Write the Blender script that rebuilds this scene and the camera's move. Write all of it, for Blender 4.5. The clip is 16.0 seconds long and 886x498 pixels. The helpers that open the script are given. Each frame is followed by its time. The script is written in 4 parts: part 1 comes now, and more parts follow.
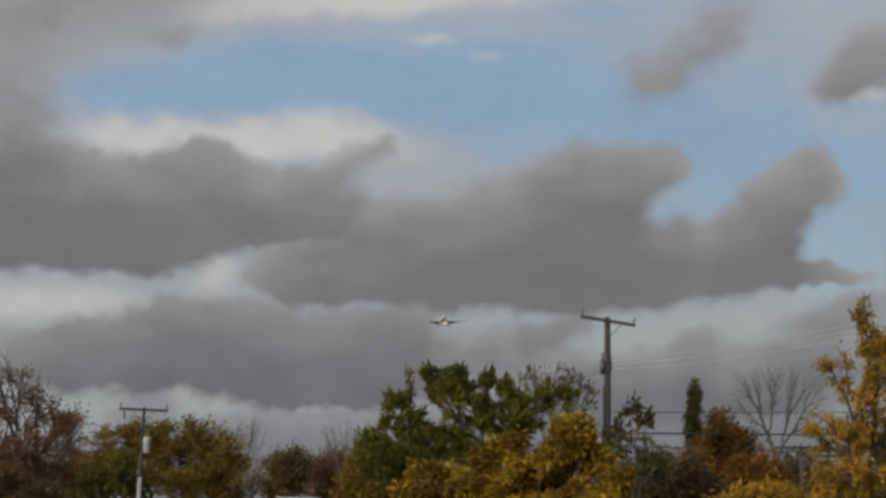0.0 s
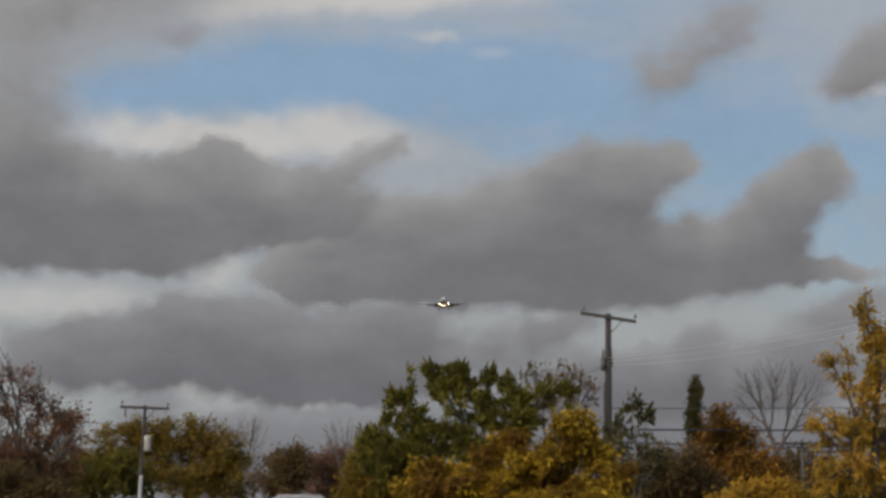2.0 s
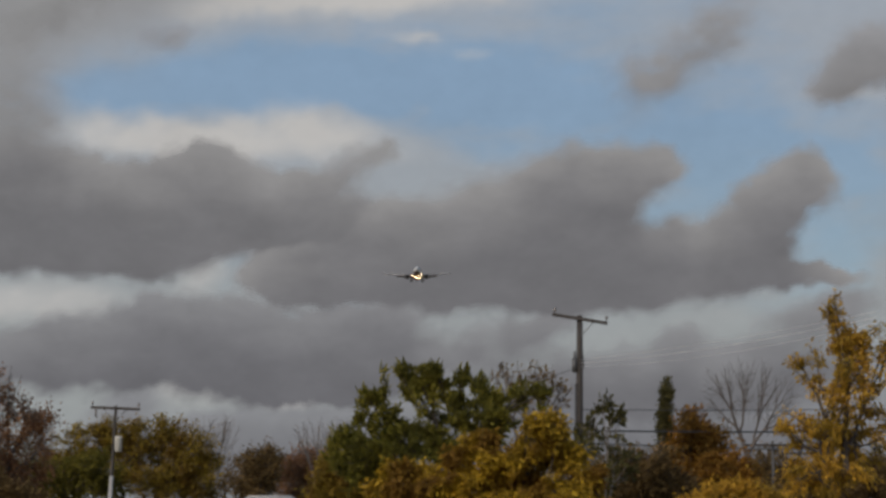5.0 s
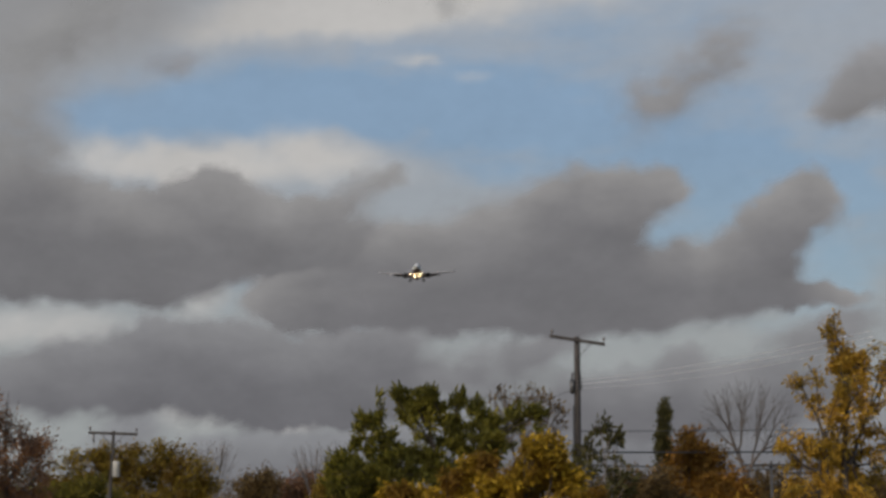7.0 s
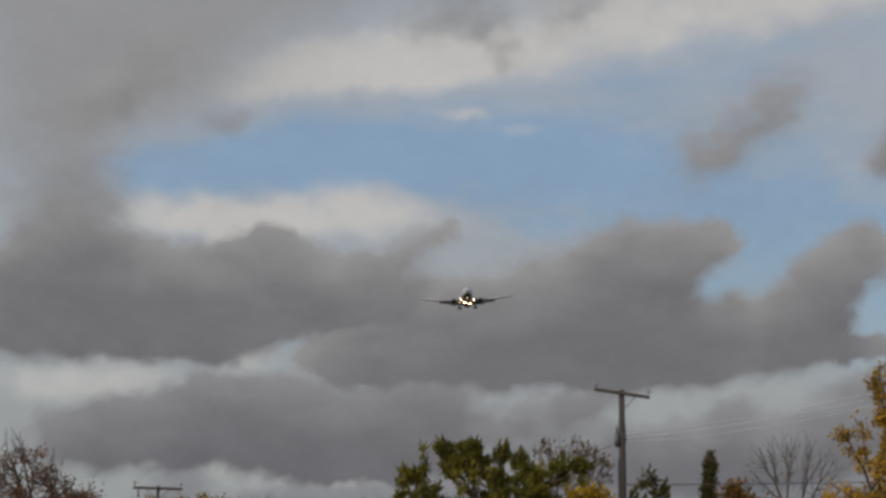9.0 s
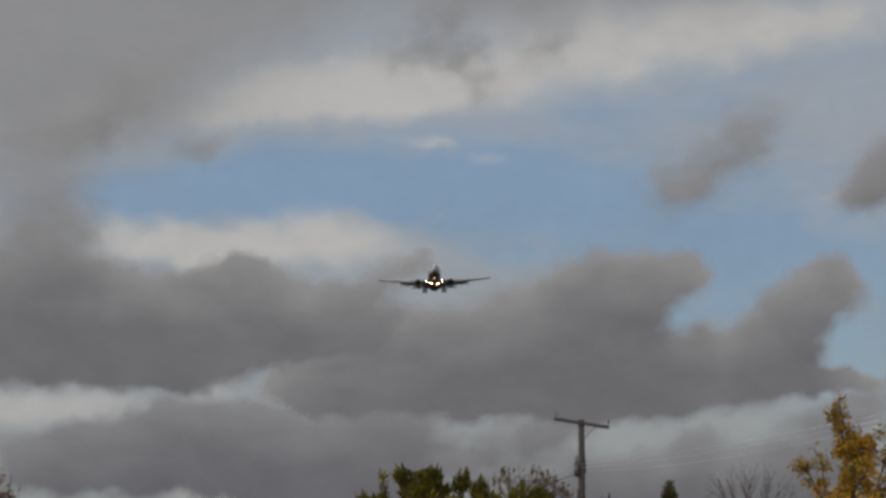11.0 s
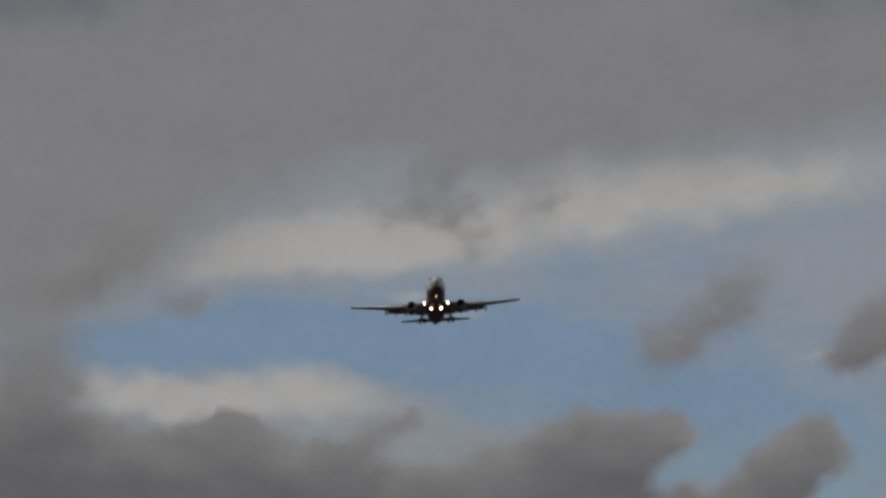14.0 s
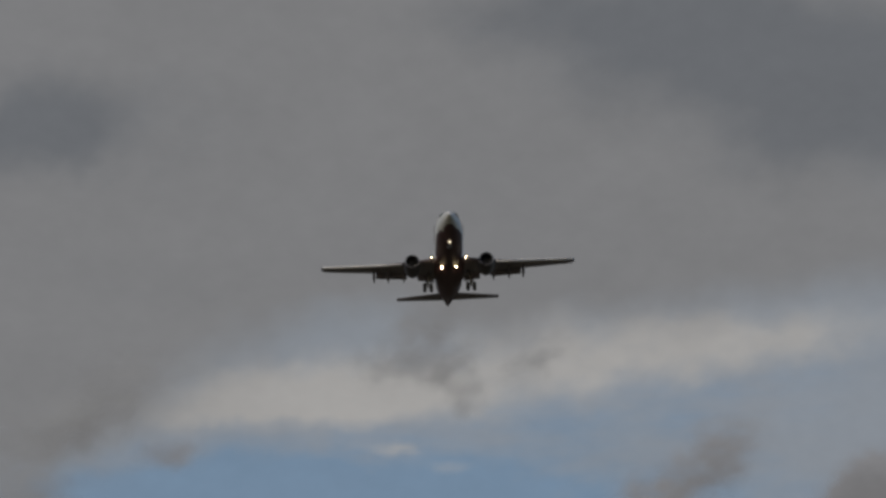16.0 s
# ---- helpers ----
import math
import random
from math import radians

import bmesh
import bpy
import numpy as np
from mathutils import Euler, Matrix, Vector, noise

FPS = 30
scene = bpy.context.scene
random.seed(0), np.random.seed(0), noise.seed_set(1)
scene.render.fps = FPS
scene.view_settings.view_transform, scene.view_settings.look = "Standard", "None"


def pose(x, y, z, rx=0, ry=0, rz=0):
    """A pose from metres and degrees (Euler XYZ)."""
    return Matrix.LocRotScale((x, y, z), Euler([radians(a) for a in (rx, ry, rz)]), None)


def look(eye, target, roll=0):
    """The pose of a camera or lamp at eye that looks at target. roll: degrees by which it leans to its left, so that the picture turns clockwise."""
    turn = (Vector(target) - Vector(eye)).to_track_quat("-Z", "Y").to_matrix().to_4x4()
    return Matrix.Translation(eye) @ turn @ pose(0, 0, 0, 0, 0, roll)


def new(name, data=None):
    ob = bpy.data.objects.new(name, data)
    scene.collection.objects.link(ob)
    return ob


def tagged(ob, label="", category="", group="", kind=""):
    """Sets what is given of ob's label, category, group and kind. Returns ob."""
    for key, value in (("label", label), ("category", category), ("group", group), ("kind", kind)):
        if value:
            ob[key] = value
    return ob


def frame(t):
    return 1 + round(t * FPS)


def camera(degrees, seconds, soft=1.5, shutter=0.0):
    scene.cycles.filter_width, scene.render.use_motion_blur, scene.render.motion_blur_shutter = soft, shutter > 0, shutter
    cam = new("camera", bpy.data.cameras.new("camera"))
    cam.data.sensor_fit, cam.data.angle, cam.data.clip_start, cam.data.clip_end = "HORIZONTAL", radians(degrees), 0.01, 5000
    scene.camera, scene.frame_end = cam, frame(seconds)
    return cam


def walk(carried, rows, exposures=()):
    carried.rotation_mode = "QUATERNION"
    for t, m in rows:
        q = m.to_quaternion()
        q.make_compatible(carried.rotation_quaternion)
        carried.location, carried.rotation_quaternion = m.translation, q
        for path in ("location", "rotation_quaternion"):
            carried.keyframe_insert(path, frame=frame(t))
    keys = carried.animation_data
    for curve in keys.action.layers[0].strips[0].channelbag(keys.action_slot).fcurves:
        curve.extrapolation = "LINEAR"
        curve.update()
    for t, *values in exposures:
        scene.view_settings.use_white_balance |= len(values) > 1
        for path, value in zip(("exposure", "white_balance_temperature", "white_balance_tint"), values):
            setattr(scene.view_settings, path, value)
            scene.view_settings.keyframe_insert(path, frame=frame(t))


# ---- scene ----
EYE = (0.0, 0.0, 1.6)
cam = camera(24.0, 16.0, soft=3.1)


def aim(yaw, pitch, roll):
    """The camera's pose at its one stand, turned yaw degrees to the right and pitch up."""
    return pose(*EYE, 90 + pitch, 0, -yaw) @ pose(0, 0, 0, 0, 0, roll)


# seconds, yaw, pitch, roll of the hand-held camera
TURNS = (
    (0.0, 0.000, 8.300, 0.000),
    (0.5, -0.034, 8.270, 0.982),
    (1.0, 0.325, 8.360, 0.408),
    (1.5, 0.603, 9.008, 0.099),
    (2.0, -0.012, 8.219, -0.191),
    (2.5, -0.343, 8.926, 0.170),
    (3.0, -0.785, 8.974, -0.149),
    (3.5, -0.360, 8.981, -0.467),
    (4.0, -0.279, 9.256, -0.694),
    (4.5, -0.058, 8.919, -0.749),
    (5.0, 0.771, 8.248, -0.132),
    (5.2, 0.295, 7.987, -0.028),
    (7.3, 0.902, 8.985, -0.626),
    (7.5, 0.427, 9.068, -0.551),
    (8.0, 0.196, 9.656, -0.657),
    (8.5, 0.611, 9.975, -0.693),
    (9.0, -0.328, 10.348, -0.669),
    (9.2, -0.162, 10.357, -0.266),
    (11.3, 0.792, 11.309, -0.388),
    (11.5, 0.697, 11.486, -0.404),
    (12.0, 0.698, 12.476, -0.252),
    (12.5, 0.547, 12.717, -0.349),
    (12.6, 0.689, 12.917, -0.361),
    (13.0, 0.626, 13.541, -0.427),
    (13.4, 0.807, 13.995, -0.568),
    (13.5, 1.046, 14.284, -0.609),
    (14.0, 1.549, 15.376, 0.182),
    (14.5, 1.928, 16.395, -0.008),
    (15.0, 2.412, 16.247, 0.661),
    (15.2, 2.045, 16.811, 0.746),
    (15.5, 1.994, 17.588, 1.071),
    (15.8, 2.006, 18.153, 0.931),
    (16.0, 2.130, 19.563, 0.878),
)
walk(cam, [(t, aim(yaw, pitch, roll)) for t, yaw, pitch, roll in TURNS],
     exposures=((0.0, 0.0), (4.5, -0.02), (5.0, -0.12), (5.2, -0.12), (7.3, -0.08), (9.0, -0.08), (11.5, -0.24), (12.0, -0.24), (12.5, -0.35), (13.5, -0.5), (14.5, -0.6), (15.5, -0.6), (16.0, -0.57)))

# ---- light ----
SUN_HIGH, SUN_TURN = radians(32), radians(215)
world = bpy.data.worlds.new("sky_light")
scene.world = world
world.use_nodes = True
wn = world.node_tree
air = wn.nodes.new("ShaderNodeTexSky")
air.sky_type, air.sun_disc, air.sun_elevation, air.sun_rotation = "NISHITA", False, SUN_HIGH, SUN_TURN
air.air_density, air.dust_density = 1.0, 3.0
wn.links.new(air.outputs[0], wn.nodes["Background"].inputs[0])
wn.nodes["Background"].inputs[1].default_value = 0.13
sun = new("sun", bpy.data.lights.new("sun", "SUN"))
sun.data.energy, sun.data.angle, sun.data.color = 1.2, radians(12), (1.0, 0.94, 0.85)
sun.matrix_world = look((0, 0, 60), (-60 * math.cos(SUN_HIGH) * math.sin(SUN_TURN), -60 * math.cos(SUN_HIGH) * math.cos(SUN_TURN), 60 - 60 * math.sin(SUN_HIGH)))


# ---- materials ----
def paint(name, color, rough=0.6, metal=0.0, vary=0.25, scale=3.0, bump=0.0, fine=40.0, stretch=(1, 1, 1), island=0.0, second=None, clear=0.0):
    """A surface whose colour wanders at two scales, with grain and, by island, piece to piece."""
    m = bpy.data.materials.new(name)
    m.use_nodes = True
    t = m.node_tree
    n, l = t.nodes, t.links
    b = n["Principled BSDF"]
    b.inputs["Roughness"].default_value, b.inputs["Metallic"].default_value = rough, metal
    b.inputs["Coat Weight"].default_value = clear
    co = n.new("ShaderNodeTexCoord")
    mp = n.new("ShaderNodeMapping")
    mp.inputs["Scale"].default_value = stretch
    l.new(co.outputs["Object"], mp.inputs[0])
    big, small = n.new("ShaderNodeTexNoise"), n.new("ShaderNodeTexNoise")
    for node, s in ((big, scale), (small, fine)):
        node.inputs["Scale"].default_value, node.inputs["Detail"].default_value = s, 3
        l.new(mp.outputs[0], node.inputs["Vector"])
    add = n.new("ShaderNodeMath")
    add.operation = "ADD"
    l.new(big.outputs["Fac"], add.inputs[0])
    l.new(small.outputs["Fac"], add.inputs[1])
    last = add
    if island:
        geo, mul, plus = n.new("ShaderNodeNewGeometry"), n.new("ShaderNodeMath"), n.new("ShaderNodeMath")
        mul.operation, plus.operation = "MULTIPLY_ADD", "ADD"
        mul.inputs[1].default_value, mul.inputs[2].default_value = island, -island / 2
        l.new(geo.outputs["Random Per Island"], mul.inputs[0])
        l.new(add.outputs[0], plus.inputs[0])
        l.new(mul.outputs[0], plus.inputs[1])
        last = plus
    ramp = n.new("ShaderNodeMapRange")
    ramp.inputs["From Min"].default_value, ramp.inputs["From Max"].default_value = 0.65, 1.35
    l.new(last.outputs[0], ramp.inputs["Value"])
    mix = n.new("ShaderNodeMix")
    mix.data_type = "RGBA"
    low = [c * (1 - vary) for c in color]
    high = second or [min(1, c * (1 + vary)) for c in color]
    mix.inputs[6].default_value, mix.inputs[7].default_value = (*low, 1), (*high, 1)
    l.new(ramp.outputs[0], mix.inputs[0])
    l.new(mix.outputs[2], b.inputs["Base Color"])
    if bump:
        bp = n.new("ShaderNodeBump")
        bp.inputs["Strength"].default_value, bp.inputs["Distance"].default_value = bump, 0.02
        l.new(small.outputs["Fac"], bp.inputs["Height"])
        l.new(bp.outputs[0], b.inputs["Normal"])
    return m


def foliage(name, low, high, patch=None, through_light=0.42):
    m = paint(name, low, 0.55, 0, 0.2, 0.9, 0, 6.0, (1, 1, 1), 0.4, high)
    t = m.node_tree
    n, l = t.nodes, t.links
    b = n["Principled BSDF"]
    b.inputs["Specular IOR Level"].default_value = 0.12
    tr, mx = n.new("ShaderNodeBsdfTranslucent"), n.new("ShaderNodeMixShader")
    hue = b.inputs["Base Color"].links[0].from_socket
    if patch:
        co, spots, step, mix = n.new("ShaderNodeTexCoord"), n.new("ShaderNodeTexNoise"), n.new("ShaderNodeMapRange"), n.new("ShaderNodeMix")
        spots.inputs["Scale"].default_value, spots.inputs["Detail"].default_value = 0.75, 3
        step.inputs["From Min"].default_value, step.inputs["From Max"].default_value = 0.46, 0.6
        mix.data_type = "RGBA"
        mix.inputs[7].default_value = (*patch, 1)
        l.new(co.outputs["Object"], spots.inputs["Vector"])
        l.new(spots.outputs["Fac"], step.inputs["Value"])
        l.new(step.outputs[0], mix.inputs[0])
        l.new(hue, mix.inputs[6])
        hue = mix.outputs[2]
        l.new(hue, b.inputs["Base Color"])
    l.new(hue, tr.inputs[0])
    mx.inputs[0].default_value = through_light
    l.new(b.outputs[0], mx.inputs[1])
    l.new(tr.outputs[0], mx.inputs[2])
    l.new(mx.outputs[0], n["Material Output"].inputs[0])
    return m


def glowing(name, color, strength):
    m = bpy.data.materials.new(name)
    m.use_nodes = True
    b = m.node_tree.nodes["Principled BSDF"]
    b.inputs["Base Color"].default_value = (0.8, 0.8, 0.8, 1)
    b.inputs["Emission Color"].default_value = (*color, 1)
    b.inputs["Emission Strength"].default_value = strength
    return m


BARK = paint("bark", (0.055, 0.043, 0.035), 0.9, vary=0.4, scale=2, bump=0.5, fine=25, stretch=(1, 1, 0.25))
BARK_GREY = paint("grey_bark", (0.13, 0.115, 0.11), 0.9, vary=0.3, scale=2, bump=0.4, fine=25, stretch=(1, 1, 0.25))
BARK_MID = paint("dull_bark", (0.08, 0.068, 0.062), 0.9, vary=0.3, scale=2, bump=0.4, fine=25, stretch=(1, 1, 0.25))
POLE_WOOD = paint("weathered_pole_wood", (0.042, 0.036, 0.033), 0.85, vary=0.35, scale=3, bump=0.5, fine=60, stretch=(1, 1, 0.06))
GREY_POLE = paint("silvered_pole_wood", (0.075, 0.072, 0.07), 0.85, vary=0.3, scale=3, bump=0.4, fine=60, stretch=(1, 1, 0.06))
WHITE_SLEEVE = paint("white_painted_sleeve", (0.28, 0.275, 0.27), 0.6, vary=0.2, scale=2)
STEEL = paint("dull_steel", (0.10, 0.10, 0.10), 0.5, 0.5, 0.2, 5)
PORCELAIN = paint("brown_glazed_porcelain", (0.13, 0.115, 0.11), 0.2, vary=0.2)
CAN_GREY = paint("pale_grey_enamel", (0.40, 0.39, 0.365), 0.45, vary=0.12, scale=4)
CABLE = paint("black_cable_sheath", (0.035, 0.034, 0.034), 0.5, vary=0.2)
# near-white matte aluminium: the wires' glint is put into the base colour
BARE_WIRE = paint("glint_white_aluminium_wire", (0.8, 0.8, 0.8), 0.4, 0.1, 0.1)
SHINGLE = paint("pale_grey_roof_shingle", (0.29, 0.28, 0.265), 0.85, vary=0.2, scale=1.5, bump=0.3, fine=18)
SIDING = paint("cream_siding", (0.55, 0.52, 0.46), 0.7, vary=0.1)
SLAT_METAL = paint("sky_sheen_slat_paint", (0.72, 0.71, 0.71), 0.45, 0.1, 0.08)
GLASS_DARK = paint("dark_window_glass", (0.03, 0.035, 0.04), 0.08, vary=0.1)
GRASS = paint("autumn_grass_ground", (0.072, 0.07, 0.04), 0.95, vary=0.35, scale=0.02, bump=0.2, fine=0.6, second=(0.125, 0.105, 0.065))
LEAF_GREEN = foliage("green_leaf", (0.062, 0.068, 0.013), (0.27, 0.23, 0.038), (0.105, 0.098, 0.022))
LEAF_YELLOW = foliage("yellow_leaf", (0.14, 0.088, 0.011), (0.57, 0.375, 0.032), (0.17, 0.092, 0.016))
LEAF_GOLD = foliage("golden_leaf", (0.23, 0.12, 0.016), (0.62, 0.37, 0.045), (0.25, 0.165, 0.025))
LEAF_OLIVE = foliage("olive_leaf", (0.10, 0.075, 0.014), (0.34, 0.235, 0.035), (0.165, 0.10, 0.02))
LEAF_MOSS = foliage("moss_green_leaf", (0.055, 0.054, 0.009), (0.18, 0.15, 0.025))
LEAF_RUST = foliage("rust_leaf", (0.155, 0.075, 0.04), (0.34, 0.175, 0.085), (0.13, 0.085, 0.062))
LEAF_ORANGE = foliage("orange_leaf", (0.13, 0.057, 0.011), (0.34, 0.165, 0.026), (0.13, 0.075, 0.018))
LEAF_DARK = foliage("dark_leaf", (0.046, 0.046, 0.018), (0.12, 0.105, 0.038))
LEAF_BROWN = foliage("brown_leaf", (0.085, 0.056, 0.025), (0.19, 0.125, 0.05))
HULL = paint("pale_grey_aircraft_paint", (0.48, 0.485, 0.47), 0.4, vary=0.08, scale=0.4, clear=0.2)
BELLY = paint("shaded_maroon_belly_paint", (0.06, 0.028, 0.033), 0.65, vary=0.2, scale=0.5)
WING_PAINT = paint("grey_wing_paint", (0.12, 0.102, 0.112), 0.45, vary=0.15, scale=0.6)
NACELLE = paint("dark_blue_nacelle_paint", (0.035, 0.033, 0.045), 0.5, vary=0.15, scale=0.6)
LIP = paint("polished_inlet_lip", (0.13, 0.13, 0.14), 0.4, 0.8, 0.1)
DARK = paint("dark_inlet", (0.012, 0.012, 0.013), 0.7, vary=0.2)
RUBBER = paint("black_tyre_rubber", (0.02, 0.02, 0.02), 0.8, vary=0.2)
LAMP_GLOW = glowing("landing_light_glow", (1.0, 0.75, 0.44), 90.0)
ROOT_GLOW = glowing("wing_root_light_glow", (1.0, 0.77, 0.48), 55.0)
TAXI_GLOW = glowing("taxi_light_glow", (1.0, 0.82, 0.58), 2.5)


# ---- small builders ----
def part(name, bm, material, parent=None, label="", smooth=True):
    me = bpy.data.meshes.new(name)
    bm.normal_update()
    bm.to_mesh(me)
    bm.free()
    me.materials.append(material)
    if smooth:
        me.polygons.foreach_set("use_smooth", [True] * len(me.polygons))
    ob = new(name, me)
    ob.parent = parent
    return tagged(ob, label)


def sheet(name, verts, faces, material, parent=None, label="", smooth=False):
    me = bpy.data.meshes.new(name)
    me.from_pydata([tuple(v) for v in verts], [], [tuple(f) for f in faces])
    me.materials.append(material)
    if smooth:
        me.polygons.foreach_set("use_smooth", [True] * len(me.polygons))
    ob = new(name, me)
    ob.parent = parent
    return tagged(ob, label)


def holder(name, x, y, z, label, category, group=""):
    ob = new(name)
    ob.location = (x, y, z)
    return tagged(ob, label, category, group)


def rings(bm, loops, close=True, cap=True):
    """Skins a row of equal loops of points."""
    made = [[bm.verts.new(p) for p in loop] for loop in loops]
    k = len(made[0])
    for a, b in zip(made, made[1:]):
        for i in range(k if close else k - 1):
            bm.faces.new((a[i], a[(i + 1) % k], b[(i + 1) % k], b[i]))
    if cap:
        bm.faces.new(made[0][::-1])
        bm.faces.new(made[-1])
    return bm


def tube(bm, points, radii, k=8):
    """A round rod along points."""
    pts = [Vector(p) for p in points]
    loops = []
    for i, p in enumerate(pts):
        d = (pts[min(i + 1, len(pts) - 1)] - pts[max(i - 1, 0)]).normalized()
        side = d.cross(Vector((0, 0, 1)) if abs(d.z) < 0.9 else Vector((1, 0, 0))).normalized()
        up = side.cross(d)
        r = radii if isinstance(radii, (int, float)) else radii[i]
        loops.append([p + (side * math.cos(a) + up * math.sin(a)) * r for a in [2 * math.pi * j / k for j in range(k)]])
    return rings(bm, loops)


def block(bm, size, m=None, bevel=0.0):
    made = bmesh.ops.create_cube(bm, size=1, matrix=(m or Matrix()) @ Matrix.Diagonal((*size, 1)))
    if bevel:
        edges = {e for v in made["verts"] for e in v.link_edges}
        bmesh.ops.bevel(bm, geom=list(edges), offset=bevel, segments=2, affect="EDGES")
    return bm


# ---- sky and distance ----
LATTICE = np.random.default_rng(5).random((256, 256))


def value_noise(x, y):
    xi, yi = np.floor(x).astype(int), np.floor(y).astype(int)
    fx, fy = x - xi, y - yi
    fx, fy = fx * fx * (3 - 2 * fx), fy * fy * (3 - 2 * fy)
    g = lambda i, j: LATTICE[i % 256, j % 256]
    return (g(xi, yi) * (1 - fx) + g(xi + 1, yi) * fx) * (1 - fy) + (g(xi, yi + 1) * (1 - fx) + g(xi + 1, yi + 1) * fx) * fy


def fractal(x, y, octaves=4, shift=0.0):
    total, gain = np.zeros_like(x), 0.5
    for _ in range(octaves):
        total += gain * (value_noise(x + shift, y + shift * 1.7) - 0.5)
        x, y, gain = x * 2.03 + 11.3, y * 2.03 + 4.7, gain * 0.5
    return total


def puffs(az, el, rows, rough=0.3, size=0.9, shift=0.0, sharp=1.0, mottle=0.9):
    """How thick the cloud is at az, el degrees: soft puffs with torn edges."""
    wx, wy = az.copy(), el.copy()
    for scale, amount in ((1.0, 1.0), (0.4, 0.3)):
        wx += amount * rough * 2.0 * fractal(az / size / scale, el / size / scale, 4, shift)
        wy += amount * rough * 1.5 * fractal(az / size / scale, el / size / scale, 4, shift + 31)
    out = np.zeros_like(az)
    for a, e, ra, re, turn, w in rows:
        c, s = math.cos(radians(turn)), math.sin(radians(turn))
        dx, dy = wx - a, wy - e
        q = ((dx * c + dy * s) / ra) ** 2 + ((-dx * s + dy * c) / re) ** 2
        out += w * np.exp(-0.9 * q ** sharp)
    return out * (1 + mottle * fractal(az / size / 0.8, el / size / 0.45, 4, shift + 60))


def overhead(thickness, step):
    """How much cloud stands above each point of a sheet, fading with height: its base is the darkest."""
    total, run = np.zeros_like(thickness), np.zeros(thickness.shape[1])
    for i in range(len(thickness) - 1, -1, -1):
        run = run * math.exp(-step / 1.7) + np.clip(thickness[i], 0, 1) * step
        run = (np.roll(run, 1) + 2 * run + np.roll(run, -1)) / 4
        total[i] = run
    return total


def sky_sheet(name, radius, az, el, step, fields, material):
    """A piece of a great bowl round the stand, with the sky's own measures at its points."""
    na, ne = int((az[1] - az[0]) / step) + 1, int((el[1] - el[0]) / step) + 1
    A, E = np.meshgrid(np.linspace(*az, na), np.linspace(*el, ne))
    a, e = np.radians(A), np.radians(E)
    P = np.stack([np.cos(e) * np.sin(a), np.cos(e) * np.cos(a), np.sin(e)], -1).reshape(-1, 3) * radius
    i = np.arange(na * ne).reshape(ne, na)
    F = np.stack([i[:-1, :-1], i[:-1, 1:], i[1:, 1:], i[1:, :-1]], -1).reshape(-1, 4)
    ob = sheet(name, P.tolist(), F.tolist(), material, smooth=True)
    ob.location = EYE
    for key, field in fields.items():
        layer = ob.data.attributes.new(key, "FLOAT", "POINT")
        layer.data.foreach_set("value", field(A, E).astype(np.float32).ravel())
    return ob


def reader(n, key):
    node = n.new("ShaderNodeAttribute")
    node.attribute_name = key
    return node.outputs["Fac"]


def soft_step(n, l, value, low, high):
    node = n.new("ShaderNodeMapRange")
    node.interpolation_type = "SMOOTHSTEP"
    node.inputs["From Min"].default_value, node.inputs["From Max"].default_value = low, high
    l.new(value, node.inputs["Value"])
    return node.outputs[0]


def blend(n, l, fac, a, b):
    node = n.new("ShaderNodeMix")
    node.data_type = "RGBA"
    for v, k in ((fac, 0), (a, 6), (b, 7)):
        if isinstance(v, (tuple, float)):
            node.inputs[k].default_value = (*v, 1) if isinstance(v, tuple) else v
        else:
            l.new(v, node.inputs[k])
    return node.outputs[2]


def torn(n, l, value, scale, amount, stretch=(1, 1, 1)):
    """value, frayed by fine noise."""
    co, mp, tex, mad = (n.new("ShaderNodeTexCoord"), n.new("ShaderNodeMapping"), n.new("ShaderNodeTexNoise"), n.new("ShaderNodeMath"))
    mp.inputs["Scale"].default_value = stretch
    tex.inputs["Scale"].default_value, tex.inputs["Detail"].default_value, tex.inputs["Roughness"].default_value = scale, 8, 0.53
    l.new(co.outputs["Object"], mp.inputs[0])
    l.new(mp.outputs[0], tex.inputs["Vector"])
    sub = n.new("ShaderNodeMath")
    sub.operation = "SUBTRACT"
    l.new(tex.outputs["Fac"], sub.inputs[0])
    sub.inputs[1].default_value = 0.5
    mad.operation = "MULTIPLY_ADD"
    mad.inputs[1].default_value = amount
    l.new(sub.outputs[0], mad.inputs[0])
    l.new(value, mad.inputs[2])
    return mad.outputs[0]


def mottled(n, l, color, scale, amount):
    """color with a faint uneven brightness, as vapour has."""
    one = n.new("ShaderNodeValue")
    one.outputs[0].default_value = 1.0
    node = n.new("ShaderNodeMix")
    node.data_type, node.blend_type = "RGBA", "MULTIPLY"
    node.inputs[0].default_value = 1.0
    l.new(color, node.inputs[6])
    l.new(torn(n, l, one.outputs[0], scale, amount, (1, 1, 1.5)), node.inputs[7])
    return node.outputs[2]


def bare(name):
    m = bpy.data.materials.new(name)
    m.use_nodes = True
    m.node_tree.nodes.remove(m.node_tree.nodes["Principled BSDF"])
    m.cycles.emission_sampling = "NONE"
    return m, m.node_tree.nodes, m.node_tree.links


